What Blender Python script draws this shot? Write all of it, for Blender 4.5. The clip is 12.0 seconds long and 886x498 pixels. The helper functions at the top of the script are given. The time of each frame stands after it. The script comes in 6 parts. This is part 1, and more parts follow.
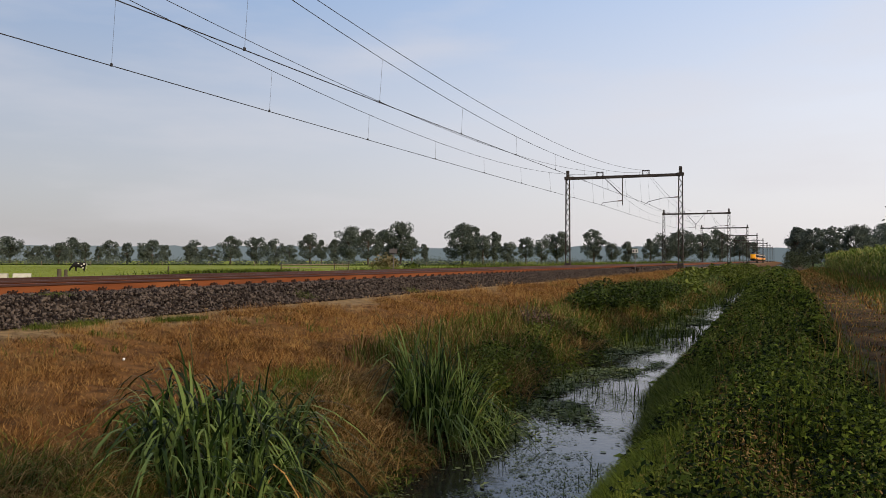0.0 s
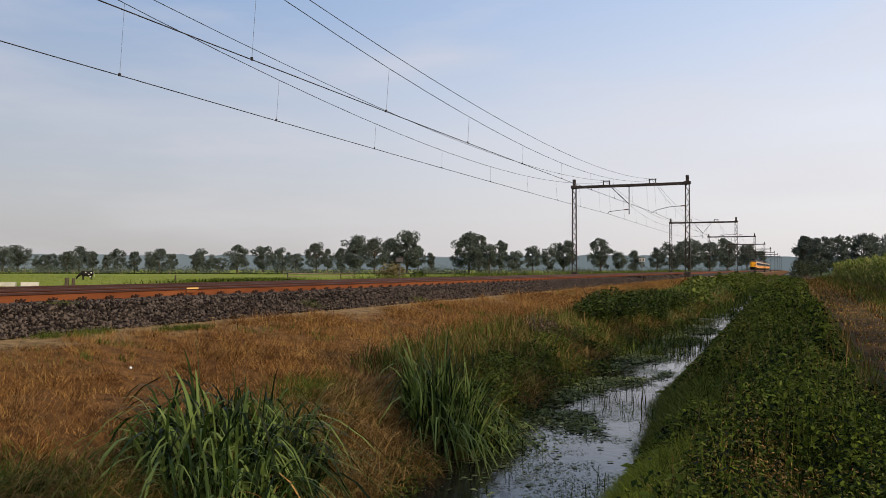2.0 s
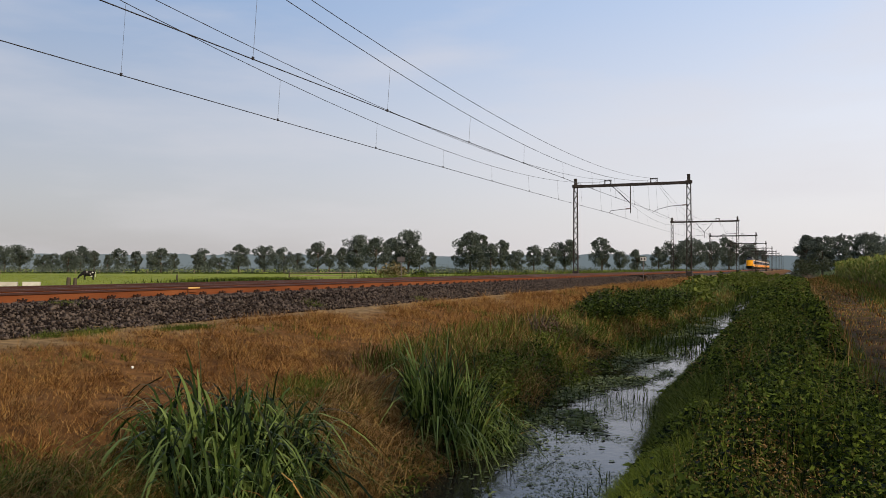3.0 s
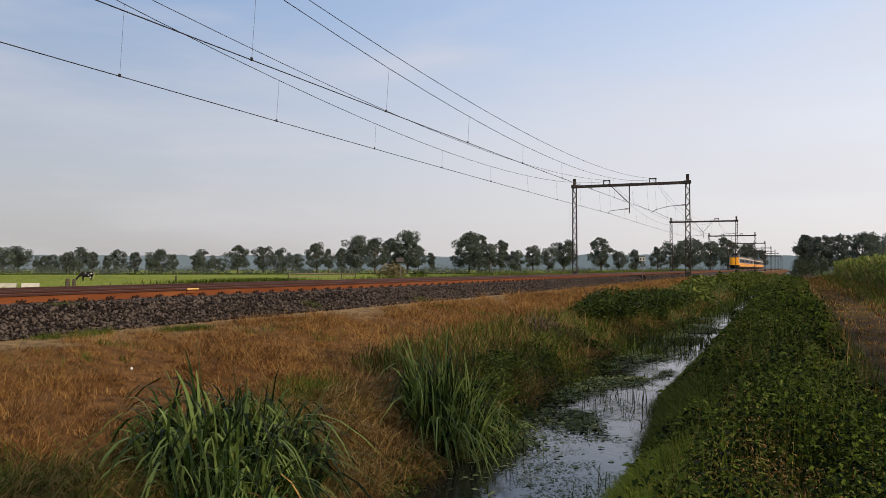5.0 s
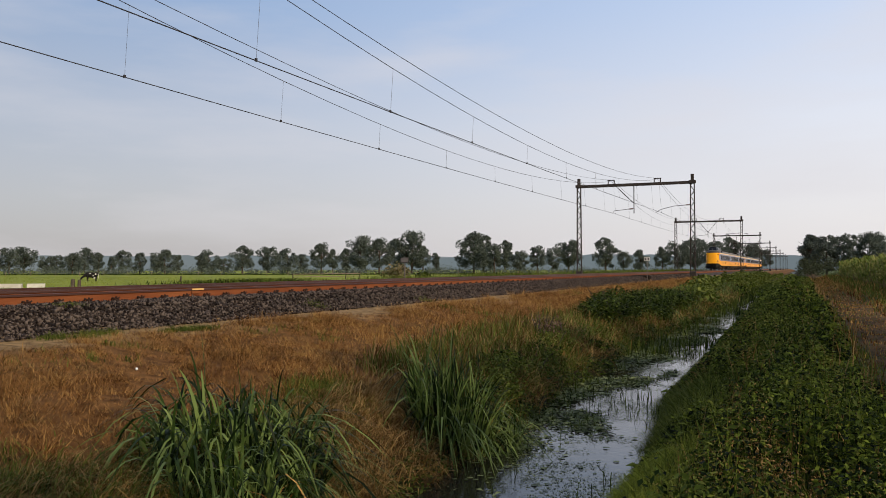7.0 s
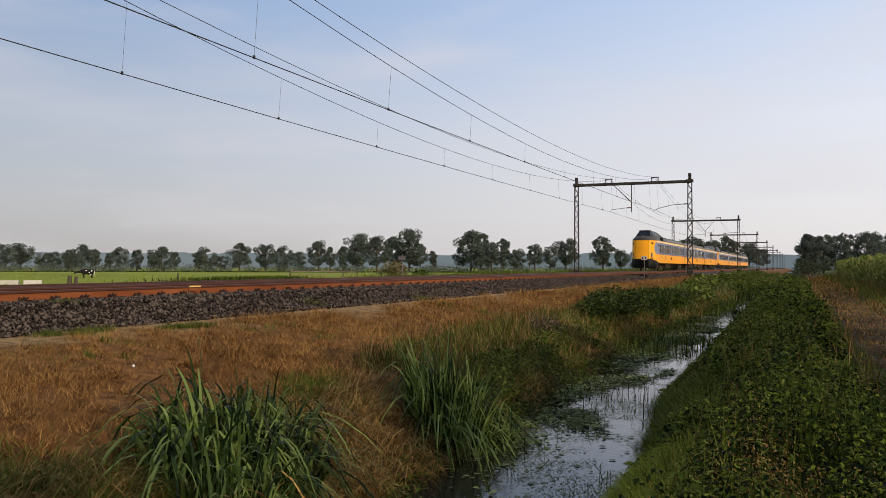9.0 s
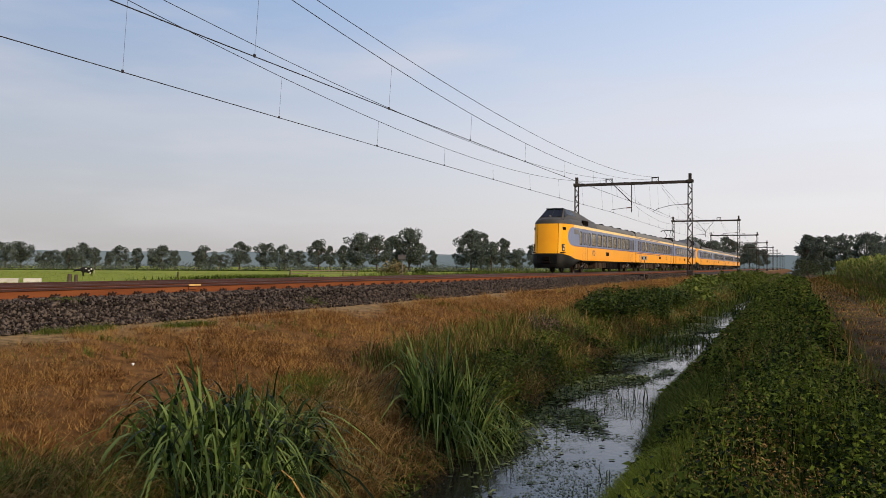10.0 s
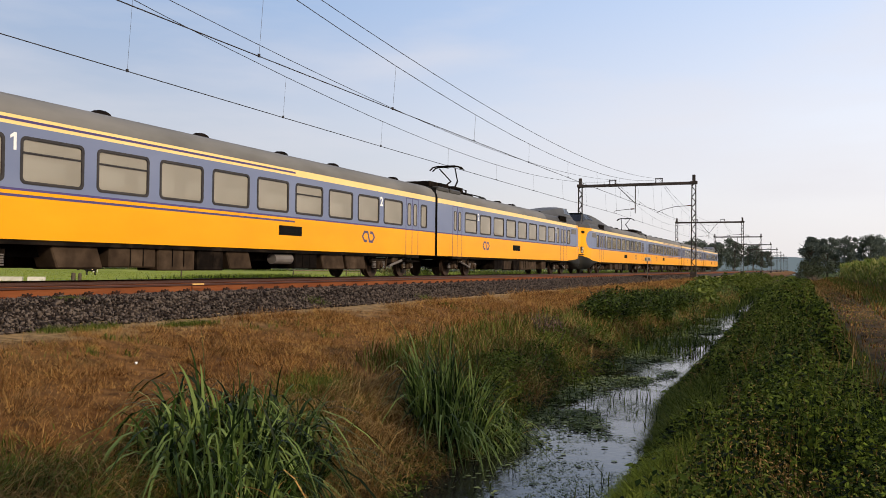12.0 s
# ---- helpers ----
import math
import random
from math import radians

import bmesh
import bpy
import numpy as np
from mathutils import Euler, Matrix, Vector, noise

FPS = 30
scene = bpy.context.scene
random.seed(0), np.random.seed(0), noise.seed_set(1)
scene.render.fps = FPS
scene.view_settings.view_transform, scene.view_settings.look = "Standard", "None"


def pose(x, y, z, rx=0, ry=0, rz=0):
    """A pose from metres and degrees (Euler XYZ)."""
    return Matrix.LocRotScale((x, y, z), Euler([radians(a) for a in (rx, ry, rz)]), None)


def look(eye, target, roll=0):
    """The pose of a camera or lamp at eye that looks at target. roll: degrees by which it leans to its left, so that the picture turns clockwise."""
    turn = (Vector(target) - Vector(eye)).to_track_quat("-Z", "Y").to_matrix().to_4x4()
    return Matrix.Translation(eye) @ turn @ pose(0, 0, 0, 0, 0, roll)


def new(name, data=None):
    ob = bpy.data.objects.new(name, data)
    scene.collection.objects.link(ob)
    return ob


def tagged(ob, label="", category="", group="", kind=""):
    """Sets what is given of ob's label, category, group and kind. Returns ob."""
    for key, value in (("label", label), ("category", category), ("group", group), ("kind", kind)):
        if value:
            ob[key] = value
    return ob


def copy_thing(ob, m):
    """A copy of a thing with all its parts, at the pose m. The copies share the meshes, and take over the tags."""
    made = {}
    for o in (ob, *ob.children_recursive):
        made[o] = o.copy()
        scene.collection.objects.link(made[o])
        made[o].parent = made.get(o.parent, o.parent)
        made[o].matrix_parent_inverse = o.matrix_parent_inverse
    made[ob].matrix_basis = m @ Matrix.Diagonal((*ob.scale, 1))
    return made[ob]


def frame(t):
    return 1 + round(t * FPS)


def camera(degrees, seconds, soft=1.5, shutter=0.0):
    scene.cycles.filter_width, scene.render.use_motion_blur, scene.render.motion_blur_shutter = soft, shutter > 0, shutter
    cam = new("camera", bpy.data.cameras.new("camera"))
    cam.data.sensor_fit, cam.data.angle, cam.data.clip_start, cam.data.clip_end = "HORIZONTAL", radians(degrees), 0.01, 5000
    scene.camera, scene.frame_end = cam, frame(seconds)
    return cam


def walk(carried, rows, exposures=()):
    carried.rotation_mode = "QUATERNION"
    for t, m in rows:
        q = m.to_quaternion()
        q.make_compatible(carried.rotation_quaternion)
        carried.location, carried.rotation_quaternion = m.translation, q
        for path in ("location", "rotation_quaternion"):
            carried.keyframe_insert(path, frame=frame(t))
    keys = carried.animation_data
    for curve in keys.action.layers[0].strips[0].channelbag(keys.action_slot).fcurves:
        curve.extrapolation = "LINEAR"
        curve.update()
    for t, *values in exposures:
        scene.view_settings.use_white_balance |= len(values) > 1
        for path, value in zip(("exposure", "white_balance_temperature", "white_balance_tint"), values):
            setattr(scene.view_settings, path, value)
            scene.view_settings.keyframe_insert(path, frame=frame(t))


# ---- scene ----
cam = camera(56.87, 12.0, soft=0.75, shutter=0.0)
EYE = (0.0, 0.0, 0.396)


def aim(yaw, pitch, roll):
    """The camera's pose: degrees turned left of the track's line, tilted up, leaned left."""
    y, p = radians(yaw), radians(pitch)
    way = Vector((-math.sin(y) * math.cos(p), math.cos(y) * math.cos(p), math.sin(p)))
    return look(EYE, Vector(EYE) + way, roll)


walk(cam, [(t, aim(a, b, c)) for t, a, b, c in (
    (0, 22.882, 0.746, 0.120), (0.5, 22.921, 0.927, 0.133), (1, 23.133, 1.183, 0.163), (1.5, 23.288, 1.271, 0.117),
    (2, 23.333, 1.361, 0.133), (2.5, 23.420, 1.354, 0.135), (3, 23.427, 1.317, 0.086), (5, 23.363, 1.350, -0.024),
    (5.5, 23.421, 1.341, -0.032), (6, 23.489, 1.380, -0.024), (6.5, 23.544, 1.404, -0.060), (7, 23.669, 1.364, -0.081),
    (9, 23.488, 1.232, 0.138), (9.5, 23.495, 1.224, 0.203), (10, 23.489, 1.189, 0.322), (10.5, 23.501, 1.210, 0.407),
    (11, 23.560, 1.147, 0.515), (11.5, 23.616, 1.181, 0.489), (12, 23.717, 1.215, 0.592))], exposures=((0, 0.0), (9.5, 0.0), (11, 0.10), (12, 0.15)))

# ---- light ----
SUN_AZ, SUN_EL = radians(110), radians(24)     # clockwise from the track's line (+y), and above the horizon
world = bpy.data.worlds.new("sky")
scene.world = world
world.use_nodes = True
wn, wl = world.node_tree.nodes, world.node_tree.links
wn.clear()
sky = wn.new("ShaderNodeTexSky")
sky.sky_type, sky.sun_disc = "NISHITA", False
sky.sun_elevation, sky.sun_rotation = SUN_EL, SUN_AZ
sky.air_density, sky.dust_density, sky.ozone_density = 1.0, 2.2, 1.6
# hazy summer morning: a pale veil that thickens towards the horizon and the sun's side, with faint streaks of cloud
sky_at = wn.new("ShaderNodeTexCoord").outputs["Generated"]
height = wn.new("ShaderNodeSeparateXYZ")
wl.new(sky_at, height.inputs[0])
haze = wn.new("ShaderNodeValToRGB")
for k, (p, c) in enumerate(((0.0, (0.575, 0.54, 0.545)), (0.08, (0.575, 0.565, 0.60)), (0.17, (0.52, 0.555, 0.65)), (0.30, (0.32, 0.44, 0.66)), (0.5, (0.17, 0.28, 0.54)), (1.0, (0.07, 0.12, 0.28)))):
    e = haze.color_ramp.elements[k] if k < 2 else haze.color_ramp.elements.new(p)
    e.position, e.color = p, (*c, 1)
wl.new(height.outputs[2], haze.inputs[0])
toward = wn.new("ShaderNodeVectorMath")
toward.operation = "DOT_PRODUCT"
toward.inputs[1].default_value = (math.sin(SUN_AZ), math.cos(SUN_AZ), 0)
wl.new(sky_at, toward.inputs[0])
side_ramp = wn.new("ShaderNodeMapRange")
side_ramp.inputs[1].default_value, side_ramp.inputs[2].default_value = -1.0, -0.2
side_ramp.inputs[3].default_value, side_ramp.inputs[4].default_value = 0.87, 1.80
wl.new(toward.outputs["Value"], side_ramp.inputs[0])
bright = wn.new("ShaderNodeVectorMath")
bright.operation = "SCALE"
wl.new(haze.outputs[0], bright.inputs[0])
wl.new(side_ramp.outputs[0], bright.inputs["Scale"])
unit = wn.new("ShaderNodeVectorMath")
unit.operation = "SCALE"
unit.inputs["Scale"].default_value = 1 / 0.11
pale_side = wn.new("ShaderNodeMapRange")
pale_side.inputs[1].default_value, pale_side.inputs[2].default_value = -0.85, 0.0
pale_side.inputs[3].default_value, pale_side.inputs[4].default_value = 0.0, 0.6
wl.new(toward.outputs["Value"], pale_side.inputs[0])
paled = wn.new("ShaderNodeMixRGB")
paled.inputs[2].default_value = (0.90, 0.86, 0.845, 1)
wl.new(pale_side.outputs[0], paled.inputs[0])
wl.new(bright.outputs[0], paled.inputs[1])
wl.new(paled.outputs[0], unit.inputs[0])
veil = wn.new("ShaderNodeMixRGB")
veil.inputs[0].default_value = 0.8
wl.new(sky.outputs[0], veil.inputs[1])
wl.new(unit.outputs[0], veil.inputs[2])
cloud_map = wn.new("ShaderNodeMapping")
cloud_map.inputs["Scale"].default_value = (1.5, 1.5, 7.0)
wl.new(sky_at, cloud_map.inputs[0])
cloud = wn.new("ShaderNodeTexNoise")
cloud.inputs["Scale"].default_value, cloud.inputs["Detail"].default_value = 2.2, 6
wl.new(cloud_map.outputs[0], cloud.inputs["Vector"])
cloud_ramp = wn.new("ShaderNodeValToRGB")
cloud_ramp.color_ramp.elements[0].position, cloud_ramp.color_ramp.elements[1].position = 0.46, 0.74
cloud_ramp.color_ramp.elements[0].color, cloud_ramp.color_ramp.elements[1].color = (0, 0, 0, 1), (0.42, 0.42, 0.42, 1)
wl.new(cloud.outputs[0], cloud_ramp.inputs[0])
streaks = wn.new("ShaderNodeMixRGB")
streaks.inputs[2].default_value = (6.6, 6.4, 6.7, 1)
wl.new(cloud_ramp.outputs[0], streaks.inputs[0])
wl.new(veil.outputs[0], streaks.inputs[1])
sky_out, sky_bg = wn.new("ShaderNodeOutputWorld"), wn.new("ShaderNodeBackground")
sky_bg.inputs[1].default_value = 0.11
wl.new(streaks.outputs[0], sky_bg.inputs[0])
wl.new(sky_bg.outputs[0], sky_out.inputs[0])

sun = new("sun", bpy.data.lights.new("sun", "SUN"))
sun.data.energy, sun.data.angle, sun.data.color = 3.3, radians(1.0), (1.0, 0.83, 0.60)
sun_way = Vector((math.sin(SUN_AZ) * math.cos(SUN_EL), math.cos(SUN_AZ) * math.cos(SUN_EL), math.sin(SUN_EL)))
sun.matrix_world = look(sun_way * 60, (0, 0, 0))

# ---- materials ----


def material(name, colours, scale=4.0, rough=0.8, metal=0.0, bump=0.0, bump_scale=None, stretch=(1, 1, 1), spec=0.12,
             island=0.0, coarse=0.35, through_light=0.0, sheen=0.0):
    """A surface of colours mixed by fine and coarse noise; island: how far each loose piece differs in brightness."""
    m = bpy.data.materials.new(name)
    m.use_nodes = True
    n, l = m.node_tree.nodes, m.node_tree.links
    b = n["Principled BSDF"]
    b.inputs["Roughness"].default_value, b.inputs["Metallic"].default_value = rough, metal
    b.inputs["Specular IOR Level"].default_value = spec
    at, mp = n.new("ShaderNodeTexCoord"), n.new("ShaderNodeMapping")
    mp.inputs["Scale"].default_value = stretch
    l.new(at.outputs["Object"], mp.inputs[0])
    fine, wide, add = n.new("ShaderNodeTexNoise"), n.new("ShaderNodeTexNoise"), n.new("ShaderNodeMath")
    fine.inputs["Scale"].default_value, fine.inputs["Detail"].default_value = scale, 5
    wide.inputs["Scale"].default_value, wide.inputs["Detail"].default_value = scale * 0.09, 3
    l.new(mp.outputs[0], fine.inputs["Vector"])
    l.new(mp.outputs[0], wide.inputs["Vector"])
    mixed = n.new("ShaderNodeMix")
    mixed.inputs[0].default_value = coarse
    l.new(fine.outputs[0], mixed.inputs[2])
    l.new(wide.outputs[0], mixed.inputs[3])
    src = mixed.outputs[0]
    if island:
        geo, mul = n.new("ShaderNodeNewGeometry"), n.new("ShaderNodeMath")
        mul.operation = "MULTIPLY_ADD"
        l.new(geo.outputs["Random Per Island"], mul.inputs[0])
        mul.inputs[1].default_value = island
        l.new(src, mul.inputs[2])
        sub = n.new("ShaderNodeMath")
        sub.operation = "SUBTRACT"
        l.new(mul.outputs[0], sub.inputs[0])
        sub.inputs[1].default_value = island / 2
        src = sub.outputs[0]
    ramp = n.new("ShaderNodeValToRGB")
    el = ramp.color_ramp.elements
    for i, c in enumerate(colours):
        p = 0.3 + 0.4 * i / max(1, len(colours) - 1)
        e = el[i] if i < 2 else el.new(p)
        e.position, e.color = p, (*c, 1)
    l.new(src, ramp.inputs[0])
    l.new(ramp.outputs[0], b.inputs["Base Color"])
    if bump:
        bn, bt = n.new("ShaderNodeBump"), n.new("ShaderNodeTexNoise")
        bt.inputs["Scale"].default_value, bt.inputs["Detail"].default_value = bump_scale or scale * 2, 6
        bn.inputs["Strength"].default_value, bn.inputs["Distance"].default_value = bump, 0.02
        l.new(mp.outputs[0], bt.inputs["Vector"])
        l.new(bt.outputs[0], bn.inputs["Height"])
        l.new(bn.outputs[0], b.inputs["Normal"])
    if through_light:
        tr, mx = n.new("ShaderNodeBsdfTranslucent"), n.new("ShaderNodeMixShader")
        l.new(ramp.outputs[0], tr.inputs[0])
        mx.inputs[0].default_value = through_light
        l.new(b.outputs[0], mx.inputs[1])
        l.new(tr.outputs[0], mx.inputs[2])
        l.new(mx.outputs[0], n["Material Output"].inputs[0])
    return m


M = dict(
    meadow=material("meadow grass", [(0.12, 0.15, 0.016), (0.19, 0.225, 0.026), (0.27, 0.29, 0.05)], 0.6, 0.9, bump=0.3, bump_scale=8),
    shade_earth=material("bank earth darkened as shade", [(0.014, 0.010, 0.005), (0.035, 0.025, 0.012), (0.06, 0.052, 0.02)], 5, 0.9, bump=0.8, bump_scale=20),
    verge=material("rough green verge", [(0.03, 0.05, 0.012), (0.06, 0.09, 0.02), (0.11, 0.11, 0.04)], 3, 0.95, bump=0.6, bump_scale=18),
    ballast_bed=material("ballast bed", [(0.012, 0.009, 0.008), (0.035, 0.026, 0.021), (0.08, 0.062, 0.052)], 14, 0.9, bump=1.0, bump_scale=22, coarse=0.15),
    stone=material("ballast stone", [(0.010, 0.007, 0.006), (0.042, 0.030, 0.024), (0.118, 0.092, 0.076)], 6, 0.9, island=0.6, coarse=0.15),
    rust=material("rusty rail", [(0.10, 0.030, 0.012), (0.18, 0.056, 0.020), (0.25, 0.088, 0.032)], 3, 0.75, stretch=(1, 0.25, 1), bump=0.2, bump_scale=40),
    railhead=material("polished rail head", [(0.06, 0.028, 0.022), (0.10, 0.052, 0.040)], 3, 0.5, 0.3, stretch=(1, 0.1, 1)),
    sleeper=material("weathered sleeper", [(0.06, 0.036, 0.026), (0.11, 0.072, 0.053), (0.16, 0.115, 0.09)], 6, 0.9, bump=0.3),
    clip=material("rusty fastening", [(0.018, 0.010, 0.008), (0.045, 0.022, 0.014)], 20, 0.8),
    steel=material("weathered portal steel", [(0.022, 0.018, 0.016), (0.042, 0.034, 0.030), (0.07, 0.056, 0.048)], 5, 0.65, 0.2, bump=0.1),
    wire=material("contact wire copper", [(0.03, 0.028, 0.03), (0.06, 0.052, 0.05)], 4, 0.5, 0.5),
    porcelain=material("brown insulator", [(0.10, 0.05, 0.035), (0.16, 0.08, 0.05)], 8, 0.3),
    yellow=material("yellow coach paint", [(0.80, 0.315, 0.003), (0.85, 0.35, 0.004), (0.88, 0.385, 0.006)], 0.8, 0.36, spec=0.22, stretch=(1, 0.4, 1)),
    blue=material("blue grey coach paint", [(0.138, 0.168, 0.275), (0.158, 0.188, 0.30), (0.182, 0.212, 0.325)], 0.8, 0.35, spec=0.3, stretch=(1, 0.4, 1)),
    violet=material("dark violet line", [(0.07, 0.055, 0.16), (0.09, 0.07, 0.19)], 2, 0.4),
    cream=material("pale yellow stripe", [(0.85, 0.56, 0.20), (0.92, 0.64, 0.26)], 1, 0.35, spec=0.4),
    roof=material("grey dusty roof", [(0.10, 0.095, 0.09), (0.15, 0.145, 0.138), (0.20, 0.19, 0.18)], 1.2, 0.7, stretch=(1, 0.3, 1)),
    cab_grey=material("dark grey cab paint", [(0.036, 0.035, 0.034), (0.056, 0.053, 0.050), (0.078, 0.073, 0.067)], 1.2, 0.5, stretch=(1, 0.4, 1)),
    black=material("black rubber", [(0.004, 0.004, 0.004), (0.010, 0.010, 0.010)], 4, 0.75, spec=0.06),
    under=material("grimy underframe", [(0.002, 0.0017, 0.0015), (0.007, 0.005, 0.004), (0.030, 0.021, 0.015)], 3, 0.9, spec=0.05),
    crate=material("brown equipment case", [(0.016, 0.010, 0.007), (0.044, 0.029, 0.019), (0.095, 0.064, 0.043)], 2.5, 0.8, spec=0.06),
    tank=material("grey air tank", [(0.10, 0.085, 0.078), (0.17, 0.15, 0.14)], 3, 0.5),
    wheel=material("worn wheel steel", [(0.03, 0.019, 0.013), (0.07, 0.045, 0.032)], 5, 0.6, 0.3),
    white=material("white lettering", [(0.75, 0.75, 0.75), (0.82, 0.82, 0.82)], 3, 0.5),
    trim=material("window rubber", [(0.030, 0.028, 0.030), (0.055, 0.05, 0.05)], 4, 0.55),
    seatcloth=material("seat cloth", [(0.20, 0.17, 0.13), (0.30, 0.26, 0.2)], 3, 0.9),
    lining=material("pale coach lining", [(0.55, 0.50, 0.40), (0.65, 0.60, 0.50)], 2, 0.7),
    wood=material("grey weathered wood", [(0.12, 0.085, 0.06), (0.22, 0.16, 0.115), (0.3, 0.23, 0.17)], 6, 0.9, stretch=(1, 1, 0.2), bump=0.4),
    bark=material("tree bark", [(0.05, 0.04, 0.03), (0.11, 0.085, 0.065)], 4, 0.95, bump=0.5),
    straw=material("dry straw blades", [(0.045, 0.017, 0.004), (0.185, 0.080, 0.020), (0.47, 0.275, 0.09)], 3.2, 0.9, island=0.55, through_light=0.25, coarse=0.5),
    green_blade=material("green grass blades", [(0.035, 0.050, 0.006), (0.075, 0.102, 0.013), (0.155, 0.175, 0.036)], 1.5, 0.7, island=0.5, through_light=0.3),
    reed=material("reed leaf", [(0.006, 0.014, 0.003), (0.030, 0.056, 0.009), (0.165, 0.225, 0.06)], 3, 0.45, island=0.6, through_light=0.3, spec=0.15),
    nettle=material("weed leaf", [(0.004, 0.009, 0.002), (0.024, 0.042, 0.005), (0.125, 0.165, 0.022)], 2, 0.65, island=0.6, through_light=0.3, spec=0.06),
    stem=material("weed stem", [(0.10, 0.10, 0.04), (0.19, 0.14, 0.07)], 5, 0.8, island=0.4),
    bramble=material("bramble leaf", [(0.009, 0.016, 0.003), (0.032, 0.052, 0.008), (0.085, 0.11, 0.020)], 2, 0.6, island=0.5, through_light=0.25, spec=0.08),
    plough=material("sooty dark grey paint", [(0.005, 0.005, 0.005), (0.012, 0.012, 0.011), (0.028, 0.026, 0.023)], 1.5, 0.6, stretch=(1, 0.4, 1)),
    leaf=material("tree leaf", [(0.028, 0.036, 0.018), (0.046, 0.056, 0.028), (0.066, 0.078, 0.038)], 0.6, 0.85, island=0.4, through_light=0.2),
    # distant foliage: aerial haze put into the leaf colour, paler and bluer
    leaf_hazed=material("far tree leaf paled by haze", [(0.066, 0.080, 0.068), (0.098, 0.117, 0.096), (0.132, 0.155, 0.125)], 0.5, 0.95, spec=0.02, island=0.3, through_light=0.2),
    dull=material("dull withered blades", [(0.075, 0.042, 0.012), (0.18, 0.108, 0.034), (0.34, 0.225, 0.09)], 1.5, 0.9, island=0.6, through_light=0.25),
    pasture=material("pasture blades", [(0.12, 0.15, 0.016), (0.19, 0.225, 0.026), (0.27, 0.29, 0.05)], 0.7, 0.9, island=0.3, through_light=0.3),
    maize=material("maize leaf", [(0.08, 0.12, 0.02), (0.16, 0.20, 0.04), (0.28, 0.27, 0.08)], 0.8, 0.7, island=0.5, through_light=0.25),
    lily=material("floating leaf", [(0.045, 0.062, 0.020), (0.085, 0.11, 0.038), (0.16, 0.185, 0.075)], 3, 0.6, island=0.5, spec=0.12),
    cowhide=material("black cow hide", [(0.008, 0.007, 0.007), (0.02, 0.018, 0.018)], 4, 0.7),
    cowwhite=material("white cow patch", [(0.55, 0.5, 0.45), (0.7, 0.66, 0.6)], 4, 0.8),
    concrete=material("pale concrete", [(0.34, 0.31, 0.27), (0.47, 0.44, 0.39), (0.58, 0.55, 0.5)], 2, 0.9, bump=0.3),
    marker=material("yellow marker paint", [(0.60, 0.36, 0.12), (0.72, 0.45, 0.17)], 6, 0.7),
    flower=material("pale grass head", [(0.10, 0.06, 0.038), (0.19, 0.12, 0.085)], 5, 0.9),
)


def emitter(name, colour, strength, base=(0.6, 0.6, 0.6)):
    m = bpy.data.materials.new(name)
    m.use_nodes = True
    b = m.node_tree.nodes["Principled BSDF"]
    b.inputs["Base Color"].default_value = (*base, 1)
    b.inputs["Emission Color"].default_value, b.inputs["Emission Strength"].default_value = (*colour, 1), strength
    return m


M["headlight"] = emitter("headlight glass", (1.0, 0.72, 0.40), 0.25, (0.22, 0.20, 0.17))
# far woods: the haze is put into a flat glowing colour, no lamps
M["haze_wood"] = emitter("distant wood in haze glow", (0.20, 0.225, 0.245), 1.0, (0, 0, 0))
M["haze_near"] = emitter("far tree belt in haze glow", (0.135, 0.172, 0.192), 1.0, (0, 0, 0))


def pane_material():
    """Tinted coach glass: dusty and reflecting, part of the light goes through."""
    m = bpy.data.materials.new("tinted coach glass")
    m.use_nodes = True
    n, l = m.node_tree.nodes, m.node_tree.links
    b = n["Principled BSDF"]
    b.inputs["Base Color"].default_value, b.inputs["Roughness"].default_value = (0.42, 0.38, 0.31, 1), 0.07
    b.inputs["Specular IOR Level"].default_value = 0.8
    t, mx, no, rp = n.new("ShaderNodeBsdfTransparent"), n.new("ShaderNodeMixShader"), n.new("ShaderNodeTexNoise"), n.new("ShaderNodeMapRange")
    t.inputs[0].default_value = (0.80, 0.74, 0.62, 1)
    no.inputs["Scale"].default_value = 0.7
    rp.inputs[3].default_value, rp.inputs[4].default_value = 0.45, 0.75
    l.new(no.outputs[0], rp.inputs[0])
    l.new(rp.outputs[0], mx.inputs[0])
    l.new(t.outputs[0], mx.inputs[1])
    l.new(b.outputs[0], mx.inputs[2])
    l.new(mx.outputs[0], n["Material Output"].inputs[0])
    return m


def water_material():
    m = bpy.data.materials.new("still ditch water")
    m.use_nodes = True
    n, l = m.node_tree.nodes, m.node_tree.links
    b = n["Principled BSDF"]
    b.inputs["Base Color"].default_value, b.inputs["Roughness"].default_value = (0.012, 0.012, 0.010, 1), 0.06
    b.inputs["IOR"].default_value, b.inputs["Specular IOR Level"].default_value = 1.33, 0.9
    at, no, bp = n.new("ShaderNodeTexCoord"), n.new("ShaderNodeTexNoise"), n.new("ShaderNodeBump")
    no.inputs["Scale"].default_value, no.inputs["Detail"].default_value = 9, 3
    bp.inputs["Strength"].default_value, bp.inputs["Distance"].default_value = 0.12, 0.02
    l.new(at.outputs["Object"], no.inputs["Vector"])
    l.new(no.outputs[0], bp.inputs["Height"])
    l.new(bp.outputs[0], b.inputs["Normal"])
    return m


